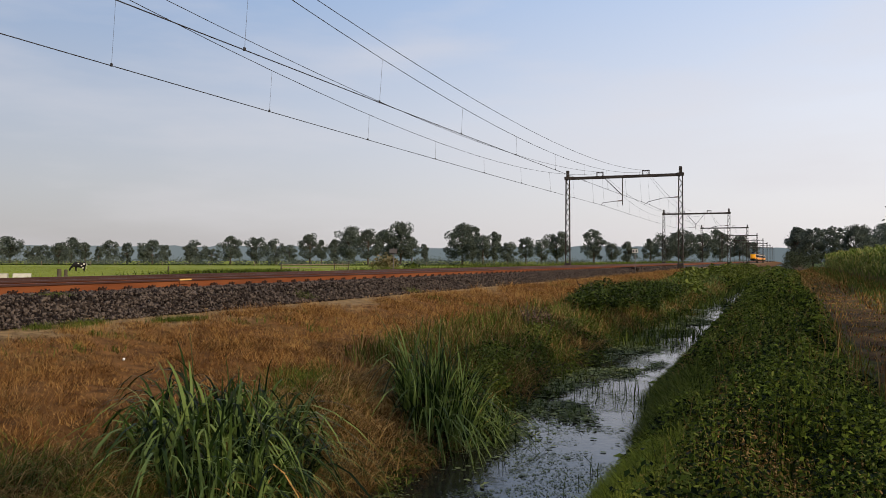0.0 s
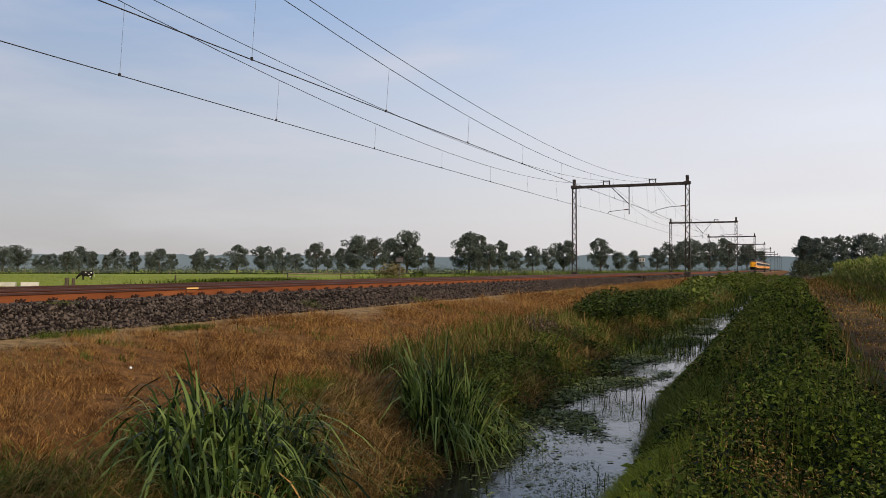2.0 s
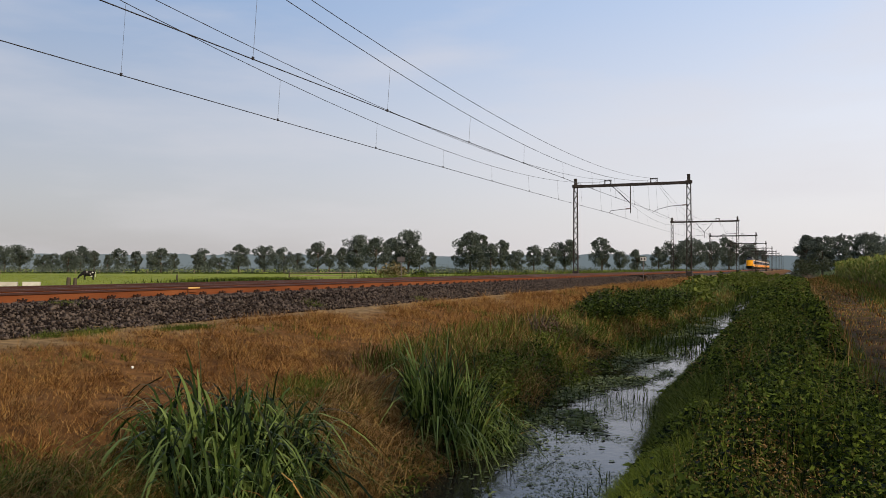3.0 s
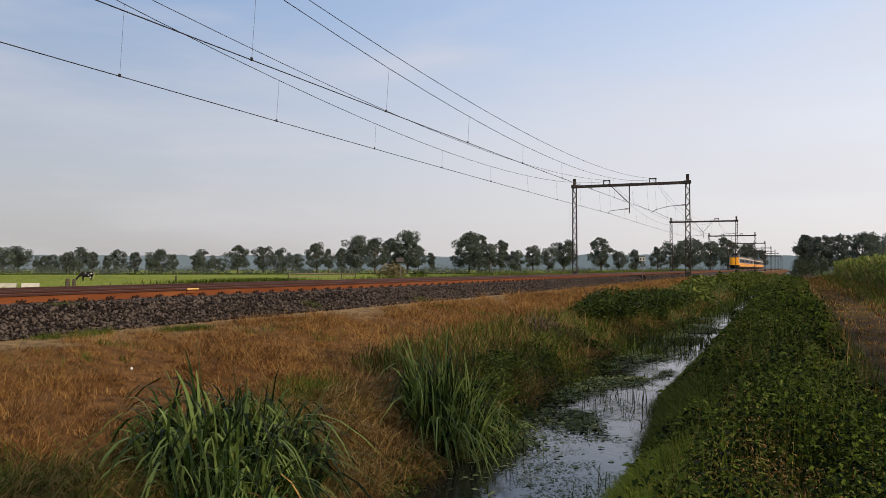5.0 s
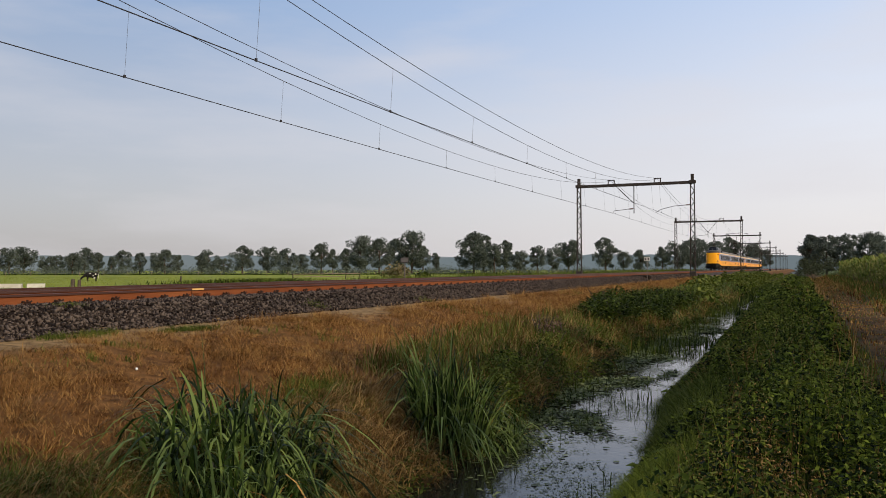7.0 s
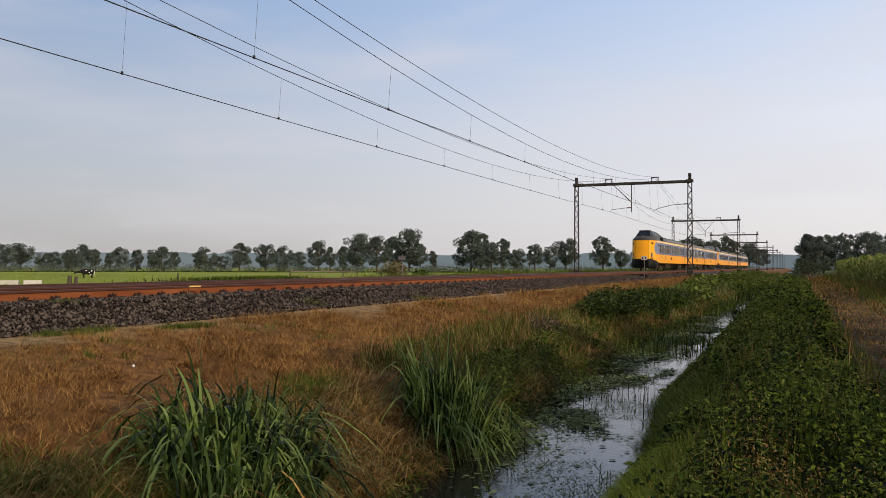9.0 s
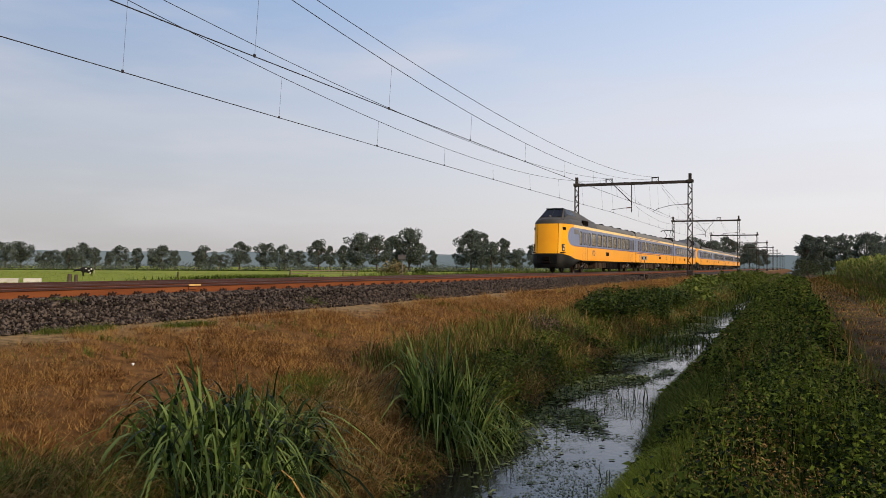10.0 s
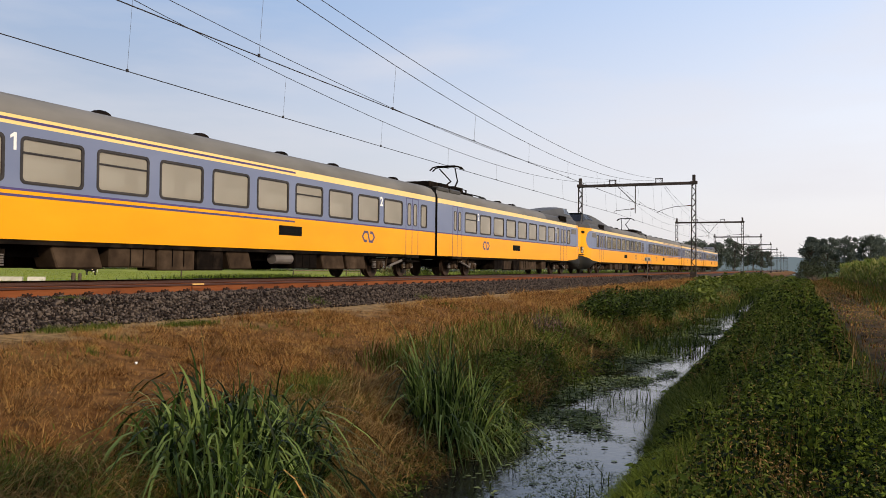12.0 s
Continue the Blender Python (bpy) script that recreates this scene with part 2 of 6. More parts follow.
def bank_material():
    """Ground from the sandy strip down to the ditch and over to the path: zones that run along the track and fray into one another."""
    m = bpy.data.materials.new("bank ground")
    m.use_nodes = True
    n, l = m.node_tree.nodes, m.node_tree.links
    b = n["Principled BSDF"]
    b.inputs["Roughness"].default_value, b.inputs["Specular IOR Level"].default_value = 0.95, 0.1
    at, sep = n.new("ShaderNodeTexCoord"), n.new("ShaderNodeSeparateXYZ")
    l.new(at.outputs["Object"], sep.inputs[0])
    fray, fine, grain = n.new("ShaderNodeTexNoise"), n.new("ShaderNodeTexNoise"), n.new("ShaderNodeTexNoise")
    for tex, s, d in ((fray, 0.9, 6), (fine, 6.0, 5), (grain, 30.0, 6)):
        tex.inputs["Scale"].default_value, tex.inputs["Detail"].default_value = s, d
        l.new(at.outputs["Object"], tex.inputs["Vector"])
    shift, span, tint, mul = n.new("ShaderNodeMath"), n.new("ShaderNodeMapRange"), n.new("ShaderNodeMapRange"), n.new("ShaderNodeVectorMath")
    shift.operation = "MULTIPLY_ADD"
    shift.inputs[1].default_value = 2.2
    l.new(fray.outputs[0], shift.inputs[0])
    l.new(sep.outputs[0], shift.inputs[2])
    span.inputs[1].default_value, span.inputs[2].default_value = -8.9, 5.1
    l.new(shift.outputs[0], span.inputs[0])
    ramp = n.new("ShaderNodeValToRGB")
    zones = ((-9.6, (0.23, 0.15, 0.07)), (-8.5, (0.21, 0.135, 0.06)), (-7.9, (0.135, 0.064, 0.019)), (-4.9, (0.105, 0.05, 0.015)), (-4.3, (0.022, 0.015, 0.007)), (-0.9, (0.016, 0.014, 0.006)),
             (-0.4, (0.020, 0.028, 0.007)), (0.9, (0.030, 0.034, 0.010)), (1.3, (0.055, 0.032, 0.013)), (2.4, (0.095, 0.058, 0.022)), (2.9, (0.06, 0.06, 0.018)))
    for k, (x, c) in enumerate(zones):
        p = min(1.0, max(0.0, (x + 10.0) / 14.0))
        e = ramp.color_ramp.elements[k] if k < 2 else ramp.color_ramp.elements.new(p)
        e.position, e.color = p, (*c, 1)
    l.new(span.outputs[0], ramp.inputs[0])
    tint.inputs[1].default_value, tint.inputs[2].default_value = 0.3, 0.7
    tint.inputs[3].default_value, tint.inputs[4].default_value = 0.45, 1.55
    l.new(fine.outputs[0], tint.inputs[0])
    mul.operation = "SCALE"
    l.new(ramp.outputs[0], mul.inputs[0])
    l.new(tint.outputs[0], mul.inputs["Scale"])
    l.new(mul.outputs[0], b.inputs["Base Color"])
    bp = n.new("ShaderNodeBump")
    bp.inputs["Strength"].default_value, bp.inputs["Distance"].default_value = 0.8, 0.02
    l.new(grain.outputs[0], bp.inputs["Height"])
    l.new(bp.outputs[0], b.inputs["Normal"])
    return m


M["bank"] = bank_material()
M["pane"] = pane_material()
M["water"] = water_material()
M["cab_pane"] = material("dark cab glass", [(0.004, 0.005, 0.008), (0.009, 0.011, 0.015)], 1, 0.15, spec=0.12)

# ---- mesh helpers ----


def mesh_of(name, verts, faces, mats, slots=None, smooth=False):
    me = bpy.data.meshes.new(name)
    me.from_pydata([tuple(map(float, v)) for v in verts], [], faces)
    for m in (mats if isinstance(mats, (list, tuple)) else [mats]):
        me.materials.append(m)
    if slots is not None:
        me.polygons.foreach_set("material_index", slots)
    if smooth:
        me.polygons.foreach_set("use_smooth", [True] * len(me.polygons))
    me.update()
    return me


def bulk(name, verts, faces, mats, slots=None):
    """A mesh out of numpy arrays: verts (n, 3), faces (m, k)."""
    me = bpy.data.meshes.new(name)
    k = faces.shape[1]
    me.vertices.add(len(verts))
    me.vertices.foreach_set("co", verts.astype(np.float32).ravel())
    me.loops.add(faces.size)
    me.loops.foreach_set("vertex_index", faces.astype(np.int32).ravel())
    me.polygons.add(len(faces))
    me.polygons.foreach_set("loop_start", np.arange(0, faces.size, k, dtype=np.int32))
    for m in (mats if isinstance(mats, (list, tuple)) else [mats]):
        me.materials.append(m)
    if slots is not None:
        me.polygons.foreach_set("material_index", slots.astype(np.int32))
    me.update(calc_edges=True)
    return me


def child(name, me, parent, label="", at=None):
    ob = new(name, me)
    ob.parent = parent
    if at is not None:
        ob.matrix_basis = at
    return tagged(ob, label) if label else ob


def part(name, bm, mat, parent, label=""):
    me = bpy.data.meshes.new(name)
    bm.to_mesh(me)
    bm.free()
    for m in (mat if isinstance(mat, (list, tuple)) else [mat]):
        me.materials.append(m)
    return child(name, me, parent, label)


def thing(name, label, category, group="", at=None, kind=""):
    ob = new(name)
    ob.empty_display_size = 0.2
    if at is not None:
        ob.matrix_basis = at
    return tagged(ob, label, category, group, kind)


def add_box(bm, x0, x1, y0, y1, z0, z1, bevel=0.0):
    r = bmesh.ops.create_cube(bm, size=1)
    bmesh.ops.scale(bm, vec=(x1 - x0, y1 - y0, z1 - z0), verts=r["verts"])
    bmesh.ops.translate(bm, vec=((x0 + x1) / 2, (y0 + y1) / 2, (z0 + z1) / 2), verts=r["verts"])
    if bevel:
        edges = {e for v in r["verts"] for e in v.link_edges}
        bmesh.ops.bevel(bm, geom=list(edges), offset=bevel, segments=1, affect="EDGES")
    return bm


def box(*a, bevel=0.0):
    return add_box(bmesh.new(), *a, bevel=bevel)


def add_rod(bm, a, b, r0, r1=None, seg=6):
    a, b = Vector(a), Vector(b)
    d = b - a
    m = Matrix.Translation((a + b) / 2) @ d.to_track_quat("Z", "Y").to_matrix().to_4x4()
    bmesh.ops.create_cone(bm, cap_ends=True, segments=seg, radius1=r0, radius2=r0 if r1 is None else r1, depth=d.length, matrix=m)
    return bm


def rod(a, b, r0, r1=None, seg=6):
    return add_rod(bmesh.new(), a, b, r0, r1, seg)


def sweep(points, radius, seg=5):
    """A tube along points, as bmesh."""
    bm, rings = bmesh.new(), []
    pts = [Vector(p) for p in points]
    for i, p in enumerate(pts):
        d = (pts[min(i + 1, len(pts) - 1)] - pts[max(i - 1, 0)]).normalized()
        q = d.to_track_quat("Z", "Y")
        rings.append([bm.verts.new(p + q @ Vector((math.cos(a) * radius, math.sin(a) * radius, 0)))
                      for a in (2 * math.pi * k / seg for k in range(seg))])
    for r, s in zip(rings, rings[1:]):
        for k in range(seg):
            bm.faces.new((r[k], r[(k + 1) % seg], s[(k + 1) % seg], s[k]))
    bm.faces.new(rings[0][::-1])
    bm.faces.new(rings[-1])
    return bm


# ---- ground ----
NEAR, FAR, FAR_Z = -11.873, -16.055, -.05     # centre lines of the two tracks; rail top is z = 0, on the far track FAR_Z
WATER = -1.70
rng = np.random.default_rng(7)


def lumps(x, y, s, seed=0.0):
    """Cheap smooth bumps, about -1 to 1."""
    return (np.sin(x * s + 1.3 * seed + 1.7 * np.sin(y * s * 0.7 + seed)) + np.sin(y * s * 1.3 + 2.1 * seed + 1.3 * np.sin(x * s * 0.9 - seed))) / 2


PROFILE_X = np.array([-2500, -25, -22.5, -20.2, -18.7, -14.4, -13.6, -9.98, -9.25, -8.0, -6.0, -4.7, -4.0, -3.4, -3.0, -2.3, -1.8, -1.45, -0.9, -0.2, 0.8, 1.2, 2.5, 3.3, 8, 2500])
PROFILE_Z = np.array([-1.1, -1.1, -0.75, -0.62, -0.25, -0.25, -0.19, -0.19, -0.50, -0.57, -0.82, -1.02, -1.25, -1.62, -1.85, -2.0, -1.95, -1.68, -1.30, -1.12, -1.10, -1.16, -1.16, -1.05, -0.95, -0.95])


def bank_shift(y):
    """How the ditch's edges wander along its length."""
    return 0.16 * np.sin(y * 0.45 + 0.6) + 0.10 * np.sin(y * 1.1 + 2.0) + 0.05 * np.sin(y * 2.7)


def drift(y):
    """How far the ditch draws towards the tracks along its length."""
    return np.interp(y, [9, 13.5, 19, 25, 40, 70, 120], [0, -.45, -.60, -.58, -.55, -.8, -1.0])


def along(x, y):
    """A place of the straight ditch moved to where the ditch really runs."""
    return x + drift(y) * np.interp(x, [-8.5, -5.5, -0.5, 1.4], [0, 1, 1, 0])


def ground_z(x, y):
    x, y = np.asarray(x, float), np.asarray(y, float)
    w = np.exp(-((x + 2.6) / 2.2) ** 2)
    shift = np.where(x > -2.3, .3 * bank_shift(y) + .18 * np.exp(-((y - 10.4) / 2.2) ** 2) - .16 * np.exp(-((y - 5.6) / 1.7) ** 2), bank_shift(y))
    z = np.interp(x - w * shift - drift(y) * np.interp(x, [-8.5, -5.5, -0.5, 1.4], [0, 1, 1, 0]), PROFILE_X, PROFILE_Z)
    rough = np.where((x > -8.3) & (x < 6), 0.035, np.where(x < -25, 0.05, 0.008)) * (np.abs(y) < 300)
    return z + rough * (lumps(x, y, 1.7, 3) + 0.6 * lumps(x, y, 4.1, 5))


def build_ground():
    xs = np.unique(np.concatenate([PROFILE_X, np.arange(-10, 5, 0.22), np.arange(-60, -20, 4), [-2500, -1200, -600, -300, -150, -90, 12, 25, 60, 150, 400, 1000]]))
    ys = np.unique(np.concatenate([[-2500, -1000, -400, -150, -60, -20], np.arange(-6, 40, 0.35), np.arange(40, 120, 1.5), np.arange(120, 320, 10), [400, 600, 1000, 2500, 4000]]))
    X, Y = np.meshgrid(xs, ys, indexing="ij")
    V = np.stack([X, Y, ground_z(X, Y)], -1).reshape(-1, 3)
    n = len(ys)
    i, j = np.meshgrid(np.arange(len(xs) - 1), np.arange(n - 1), indexing="ij")
    a = (i * n + j).ravel()
    F = np.stack([a, a + n, a + n + 1, a + 1], 1)
    c = V[F].mean(1)
    cx = c[:, 0]
    # ovals under the sedge clumps: shade between the leaves, put into the ground colour
    clump_shade = ((cx + 4.1) / .75) ** 2 + ((c[:, 1] - 5.35) / 1.0) ** 2 < 1
    clump_shade |= ((cx + 3.75) / .65) ** 2 + ((c[:, 1] - 8.7) / .9) ** 2 < 1
    slot = np.select([cx < -22.4, cx < -9.3, clump_shade, cx < 4.0], [0, 1, 2, 3], 4)
    me = bulk("ground", V, F, [M[k] for k in ("meadow", "ballast_bed", "shade_earth", "bank", "verge")], slot)
    me.polygons.foreach_set("use_smooth", [True] * len(me.polygons))
    tagged(new("ground", me), "meadow, ballast bed and dry grass bank falling to a ditch", "ground", kind="structure")
    ys = np.arange(-40, 420, 0.5)
    v = [(x + float(drift(y)), y, WATER) for y in ys for x in (-3.9, -1.2)]
    f = [(2 * k, 2 * k + 1, 2 * k + 3, 2 * k + 2) for k in range(len(ys) - 1)]
    tagged(new("water", mesh_of("water", v, f, M["water"])), "still dark ditch water reflecting pale sky", "water", kind="structure")


build_ground()
# ---- tracks ----


def rail_mesh(y0, y1):
    """A flat-bottomed rail: foot, web and head; its running face is polished."""
    prof = [(-.075, -.172), (.075, -.172), (.075, -.160), (.012, -.140), (.012, -.045), (.036, -.035), (.036, -.004), (.028, 0), (-.028, 0), (-.036, -.004), (-.036, -.035), (-.012, -.045), (-.012, -.140), (-.075, -.160)]
    n = len(prof)
    v = [(x, y, z) for y in (y0, y1) for x, z in prof]
    f = [(k, (k + 1) % n, n + (k + 1) % n, n + k) for k in range(n)] + [tuple(range(n))[::-1], tuple(range(n, 2 * n))]
    return mesh_of("rail", v, f, [M["rust"], M["railhead"]], [1 if 5 <= k <= 9 else 0 for k in range(n + 2)])


def clip_mesh():
    """A rail fastening: ribbed plate, two bolts with nuts and clamps."""
    bm = bmesh.new()
    add_box(bm, -.17, .17, -.07, .07, -.185, -.162)
    for s in (-1, 1):
        add_box(bm, s * .10 - .035, s * .10 + .035, -.05, .05, -.165, -.135, .008)
        add_rod(bm, (s * .10, 0, -.14), (s * .10, 0, -.085), .018, seg=6)
        for e in (-1, 1):
            add_rod(bm, (s * .10, e * .02, -.125), (s * .09, e * .085, -.105), .014, seg=5)
            add_rod(bm, (s * .09, e * .085, -.105), (s * .06, e * .06, -.145), .014, seg=5)
    me = bpy.data.meshes.new("fastening")
    bm.to_mesh(me)
    bm.free()
    me.materials.append(M["clip"])
    return me


def sleeper_mesh():
    bm = box(-1.3, 1.3, -.13, .13, -.40, -.178, bevel=.012)
    me = bpy.data.meshes.new("sleeper")
    bm.to_mesh(me)
    bm.free()
    me.materials.append(M["sleeper"])
    return me


def build_tracks():
    sl, cl = sleeper_mesh(), clip_mesh()
    for cx, label in ((NEAR, "rust-red railway track on dark crushed-stone ballast"), (FAR, "rusty railway track farther from the ditch, on ballast")):
        tr = thing("railway_track", label, "railway track", "tracks", pose(cx, 0, 0 if cx == NEAR else FAR_Z), kind="structure")
        for s in (-1, 1):
            child("rail", rail_mesh(-160, 900), tr, at=pose(s * .7535, 0, 0))
        first = 9.06 if cx == NEAR else 9.3
        count = 150 if cx == NEAR else 80
        for k in range(count):
            y = first + .6 * (k - 6)
            child("sleeper", sl, tr, at=pose(0, y, .004 * math.sin(k * 2.3)))
            for s in (-1, 1):
                child("fastening", cl, tr, at=pose(s * .7535, y, 0))
        far_bm = bmesh.new()
        for k in range(260):
            y = first + .6 * (count - 6 + k)
            add_box(far_bm, -1.3, 1.3, y - .13, y + .13, -.30, -.178)
        tagged(part("far_sleepers", far_bm, M["sleeper"], tr), kind="stuff")


def pebbles(name, n, place, size, mat, label):
    """Loose stones as one mesh: each a squashed, angular six-cornered chip."""
    base = np.array([(1, 0, 0), (-1, 0, 0), (0, .75, 0), (0, -.75, 0), (0, 0, .65), (0, 0, -.65)], float) * 1.15
    quad = np.array([(0, 2, 4), (2, 1, 4), (1, 3, 4), (3, 0, 4), (2, 0, 5), (1, 2, 5), (3, 1, 5), (0, 3, 5)])
    c = place(n)
    n = len(c)
    s = size(n)
    v = base[None] * (1 + rng.uniform(-.35, .35, (n, 6, 3))) + rng.uniform(-.28, .28, (n, 6, 3))
    q = rng.normal(size=(n, 4))
    q /= np.linalg.norm(q, axis=1)[:, None]
    w, x, y, z = q.T
    R = np.stack([1 - 2 * (y * y + z * z), 2 * (x * y - w * z), 2 * (x * z + w * y), 2 * (x * y + w * z), 1 - 2 * (x * x + z * z), 2 * (y * z - w * x), 2 * (x * z - w * y), 2 * (y * z + w * x), 1 - 2 * (x * x + y * y)], -1).reshape(n, 3, 3)
    v = np.einsum("nij,nkj->nki", R, v * (s[:, None] * rng.uniform(.6, 1.15, (n, 3)))[:, None]) + c[:, None]
    f = quad[None] + (np.arange(n) * 6)[:, None, None]
    return tagged(new(name, bulk(name, v.reshape(-1, 3), f.reshape(-1, 3), M[mat])), label, "stones", kind="stuff")


def ballast_place(n):
    t = rng.random(n)
    y = 4.5 + 75 * t ** 1.9
    x = rng.uniform(-11.1, -9.1, n)
    x = np.where(rng.random(n) < .12, rng.uniform(-14.6, -11.2, n), x)
    return np.stack([x, y, ground_z(x, y) + .012 + .02 * rng.random(n)], 1)


build_tracks()
pebbles("ballast", 56000, ballast_place, lambda n: rng.uniform(.016, .043, n), "stone", "dark brown-grey crushed stone ballast along the rails")

# ---- overhead line ----
PORTALS = [5.6 + 69.8 * k if k < 1 else 75.42 + 64.53 * (k - 1) for k in range(-1, 10)]
POST_R, POST_L, BEAM = -8.833, -19.096, 8.06


def lattice_post(parent, x):
    """A tapered post of two channels with zigzag lacing, and its concrete foot."""
    wide, narrow = .42, .33

    def half(z):
        return (wide + (narrow - wide) * (z + .4) / (BEAM + .4)) / 2
    for s in (-1, 1):
        bm = bmesh.new()
        vs = [bm.verts.new((x + s * half(z) + a * .075, b * .10, z)) for z in (-.4, BEAM + .15) for a, b in ((-.5, -1), (.5, -1), (.5, 1), (-.5, 1))]
        for k in range(4):
            bm.faces.new((vs[k], vs[(k + 1) % 4], vs[4 + (k + 1) % 4], vs[4 + k]))
        bm.faces.new(vs[3::-1])
        bm.faces.new(vs[4:])
        part("post_channel", bm, M["steel"], parent)
    z, s = .55, 1
    while z < BEAM - .3:
        for y in (-.07, .07):
            part("lacing_bar", rod((x + s * half(z), y, z), (x - s * half(z + .48), y, z + .48), .034, seg=4), M["steel"], parent)
        z, s = z + .48, -s
    part("post_foot", box(x - .27, x + .27, -.22, .22, -.9, .12, bevel=.03), M["steel"], parent)
    part("post_top", box(x - .13, x + .13, -.13, .13, BEAM + .1, BEAM + .72, bevel=.02), M["steel"], parent)
    part("beam_collar", box(x - .30, x + .30, -.16, .16, BEAM - .12, BEAM + .16, bevel=.02), M["steel"], parent)


def portal(kind):
    """One catenary portal: two posts, a beam, stirrups for the carrying wires and the steady arms of both tracks."""
    p = thing("catenary_portal", "dark weathered steel lattice portal over both railway tracks", "railway portal", "catenary portals")
    lattice_post(p, POST_R)
    lattice_post(p, POST_L)
    part("beam", box(POST_L - .1, POST_R + .1, -.11, .11, BEAM - .15, BEAM + .11, bevel=.015), M["steel"], p)
    for x in (NEAR, FAR):
        bm = bmesh.new()
        for s in (-1, 1):
            add_box(bm, x + s * .28 - .035, x + s * .28 + .035, -.06, .06, BEAM + .1, BEAM + .46)
        add_box(bm, x - .33, x + .33, -.06, .06, BEAM + .42, BEAM + .50)
        part("stirrup", bm, M["steel"], p)
    mid = (NEAR + FAR) / 2 - .02
    if kind == 0:
        hang = bmesh.new()
        add_rod(hang, (mid, 0, BEAM), (mid, 0, 5.42), .045)
        add_rod(hang, (mid - 1.75, 0, BEAM), (mid - .02, 0, 6.35), .032)
    else:
        hang = bmesh.new()
        add_rod(hang, (mid - 1.5, 0, BEAM), (mid, 0, 6.3), .03)
        add_rod(hang, (mid + 1.5, 0, BEAM), (mid, 0, 6.3), .03)
        add_rod(hang, (mid, 0, 6.35), (mid, 0, 5.4), .045)
    part("drop_post", hang, M["steel"], p)
    part("steady_arm", sweep([(mid, 0, 5.84), (mid - .7, 0, 5.80), (FAR + .25, 0, 5.68), (FAR + .1, 0, 5.45)], .025), M["steel"], p)
    part("insulator", rod((mid - .1, 0, 5.84), (mid - .42, 0, 5.82), .055, seg=8), M["porcelain"], p)
    part("steady_arm", sweep([(POST_R - .1, 0, 6.05), (POST_R - 1.6, 0, 5.97), (NEAR + .3, 0, 5.7), (NEAR - .15, 0, 5.45)], .025), M["steel"], p)
    part("insulator", rod((POST_R - .2, 0, 6.05), (POST_R - .55, 0, 6.03), .055, seg=8), M["porcelain"], p)
    return p


def span_points(x0, x1, y0, y1, z0, low, n=25):
    return [(x0 + (x1 - x0) * t, y0 + (y1 - y0) * t, z0 - (z0 - low) * 4 * t * (1 - t)) for t in (k / (n - 1) for k in range(n))]


def line_span(y0, y1, track, flip):
    """The wires of one track between two portals, with droppers every 7 m."""
    w = thing("overhead_line", "thin dark overhead wires with droppers between two portals", "overhead wire", "overhead lines")
    z = .2 * flip
    top = BEAM + .48
    msg = span_points(track + .0, track + .0, y0, y1, top - .1, 6.22)
    part("carrying_wire", sweep(msg, .011), M["wire"], w)
    part("feeder_wire", sweep(span_points(track + .05, track + .05, y0, y1, top, 6.84 if track == NEAR else 7.0), .011), M["wire"], w)
    con = span_points(track - z, track + z, y0, y1, 5.47, 5.37, 9)
    part("contact_wire", sweep(con, .014), M["wire"], w)
    if y0 < 100:
        y = y0 + (y1 - y0) / 2 - 31.3
        while y < y1 - 2:
            t = (y - y0) / (y1 - y0)
            xm = track - z + 2 * z * t
            zc = 5.47 - .1 * 4 * t * (1 - t)
            zm = top - .1 - (top - .1 - 6.22) * 4 * t * (1 - t)
            bm = rod((xm, y, zc), (track, y, zm), .005, seg=4)
            add_box(bm, xm - .02, xm + .02, y - .03, y + .03, zc - .02, zc + .06)
            part("dropper", bm, M["wire"], w)
            y += 6.97


def build_overhead():
    a, b = portal(0), portal(1)
    a.matrix_basis, b.matrix_basis = pose(0, PORTALS[2], 0), pose(0, PORTALS[3], 0)
    for k, y in enumerate(PORTALS):
        if k not in (2, 3):
            copy_thing(b if k % 2 else a, pose(0, y, 0))
    for k, (y0, y1) in enumerate(zip(PORTALS, PORTALS[1:])):
        for track in (NEAR, FAR):
            line_span(y0, y1, track, 1 if k % 2 else -1)


build_overhead()
# ---- train ----
HALF = 1.37
SOLE, BELT, TOP, EAVE, CROWN = 0.90, 1.90, 3.24, 3.44, 4.06
WIN_Z = (2.08, 3.0)


def nose_half(u):
    """Half the body's width u metres behind the front."""
    return float(np.interp(u, [0, .06, .2, .45, .8, 1.2, 1.6, 2.0], [.74, .84, .97, 1.09, 1.20, 1.29, 1.345, HALF]))


def roof_section(w, crown):
    """Half a roof's outline from the eave to the middle."""
    h = crown - EAVE
    return [(w, EAVE), (w * .975, EAVE + h * .28), (w * .86, EAVE + h * .60), (w * .62, EAVE + h * .84), (w * .32, EAVE + h * .96), (0, crown)]


def loft(sections, name, mat, smooth=True, cap=False):
    """A skin over rows of points that all have the same length."""
    n = len(sections[0])
    v = [p for s in sections for p in s]
    f = [(i * n + k, i * n + k + 1, (i + 1) * n + k + 1, (i + 1) * n + k) for i in range(len(sections) - 1) for k in range(n - 1)]
    if cap:
        f += [tuple(range(n))[::-1], tuple(range((len(sections) - 1) * n, len(sections) * n))]
    return mesh_of(name, v, f, mat, smooth=smooth)


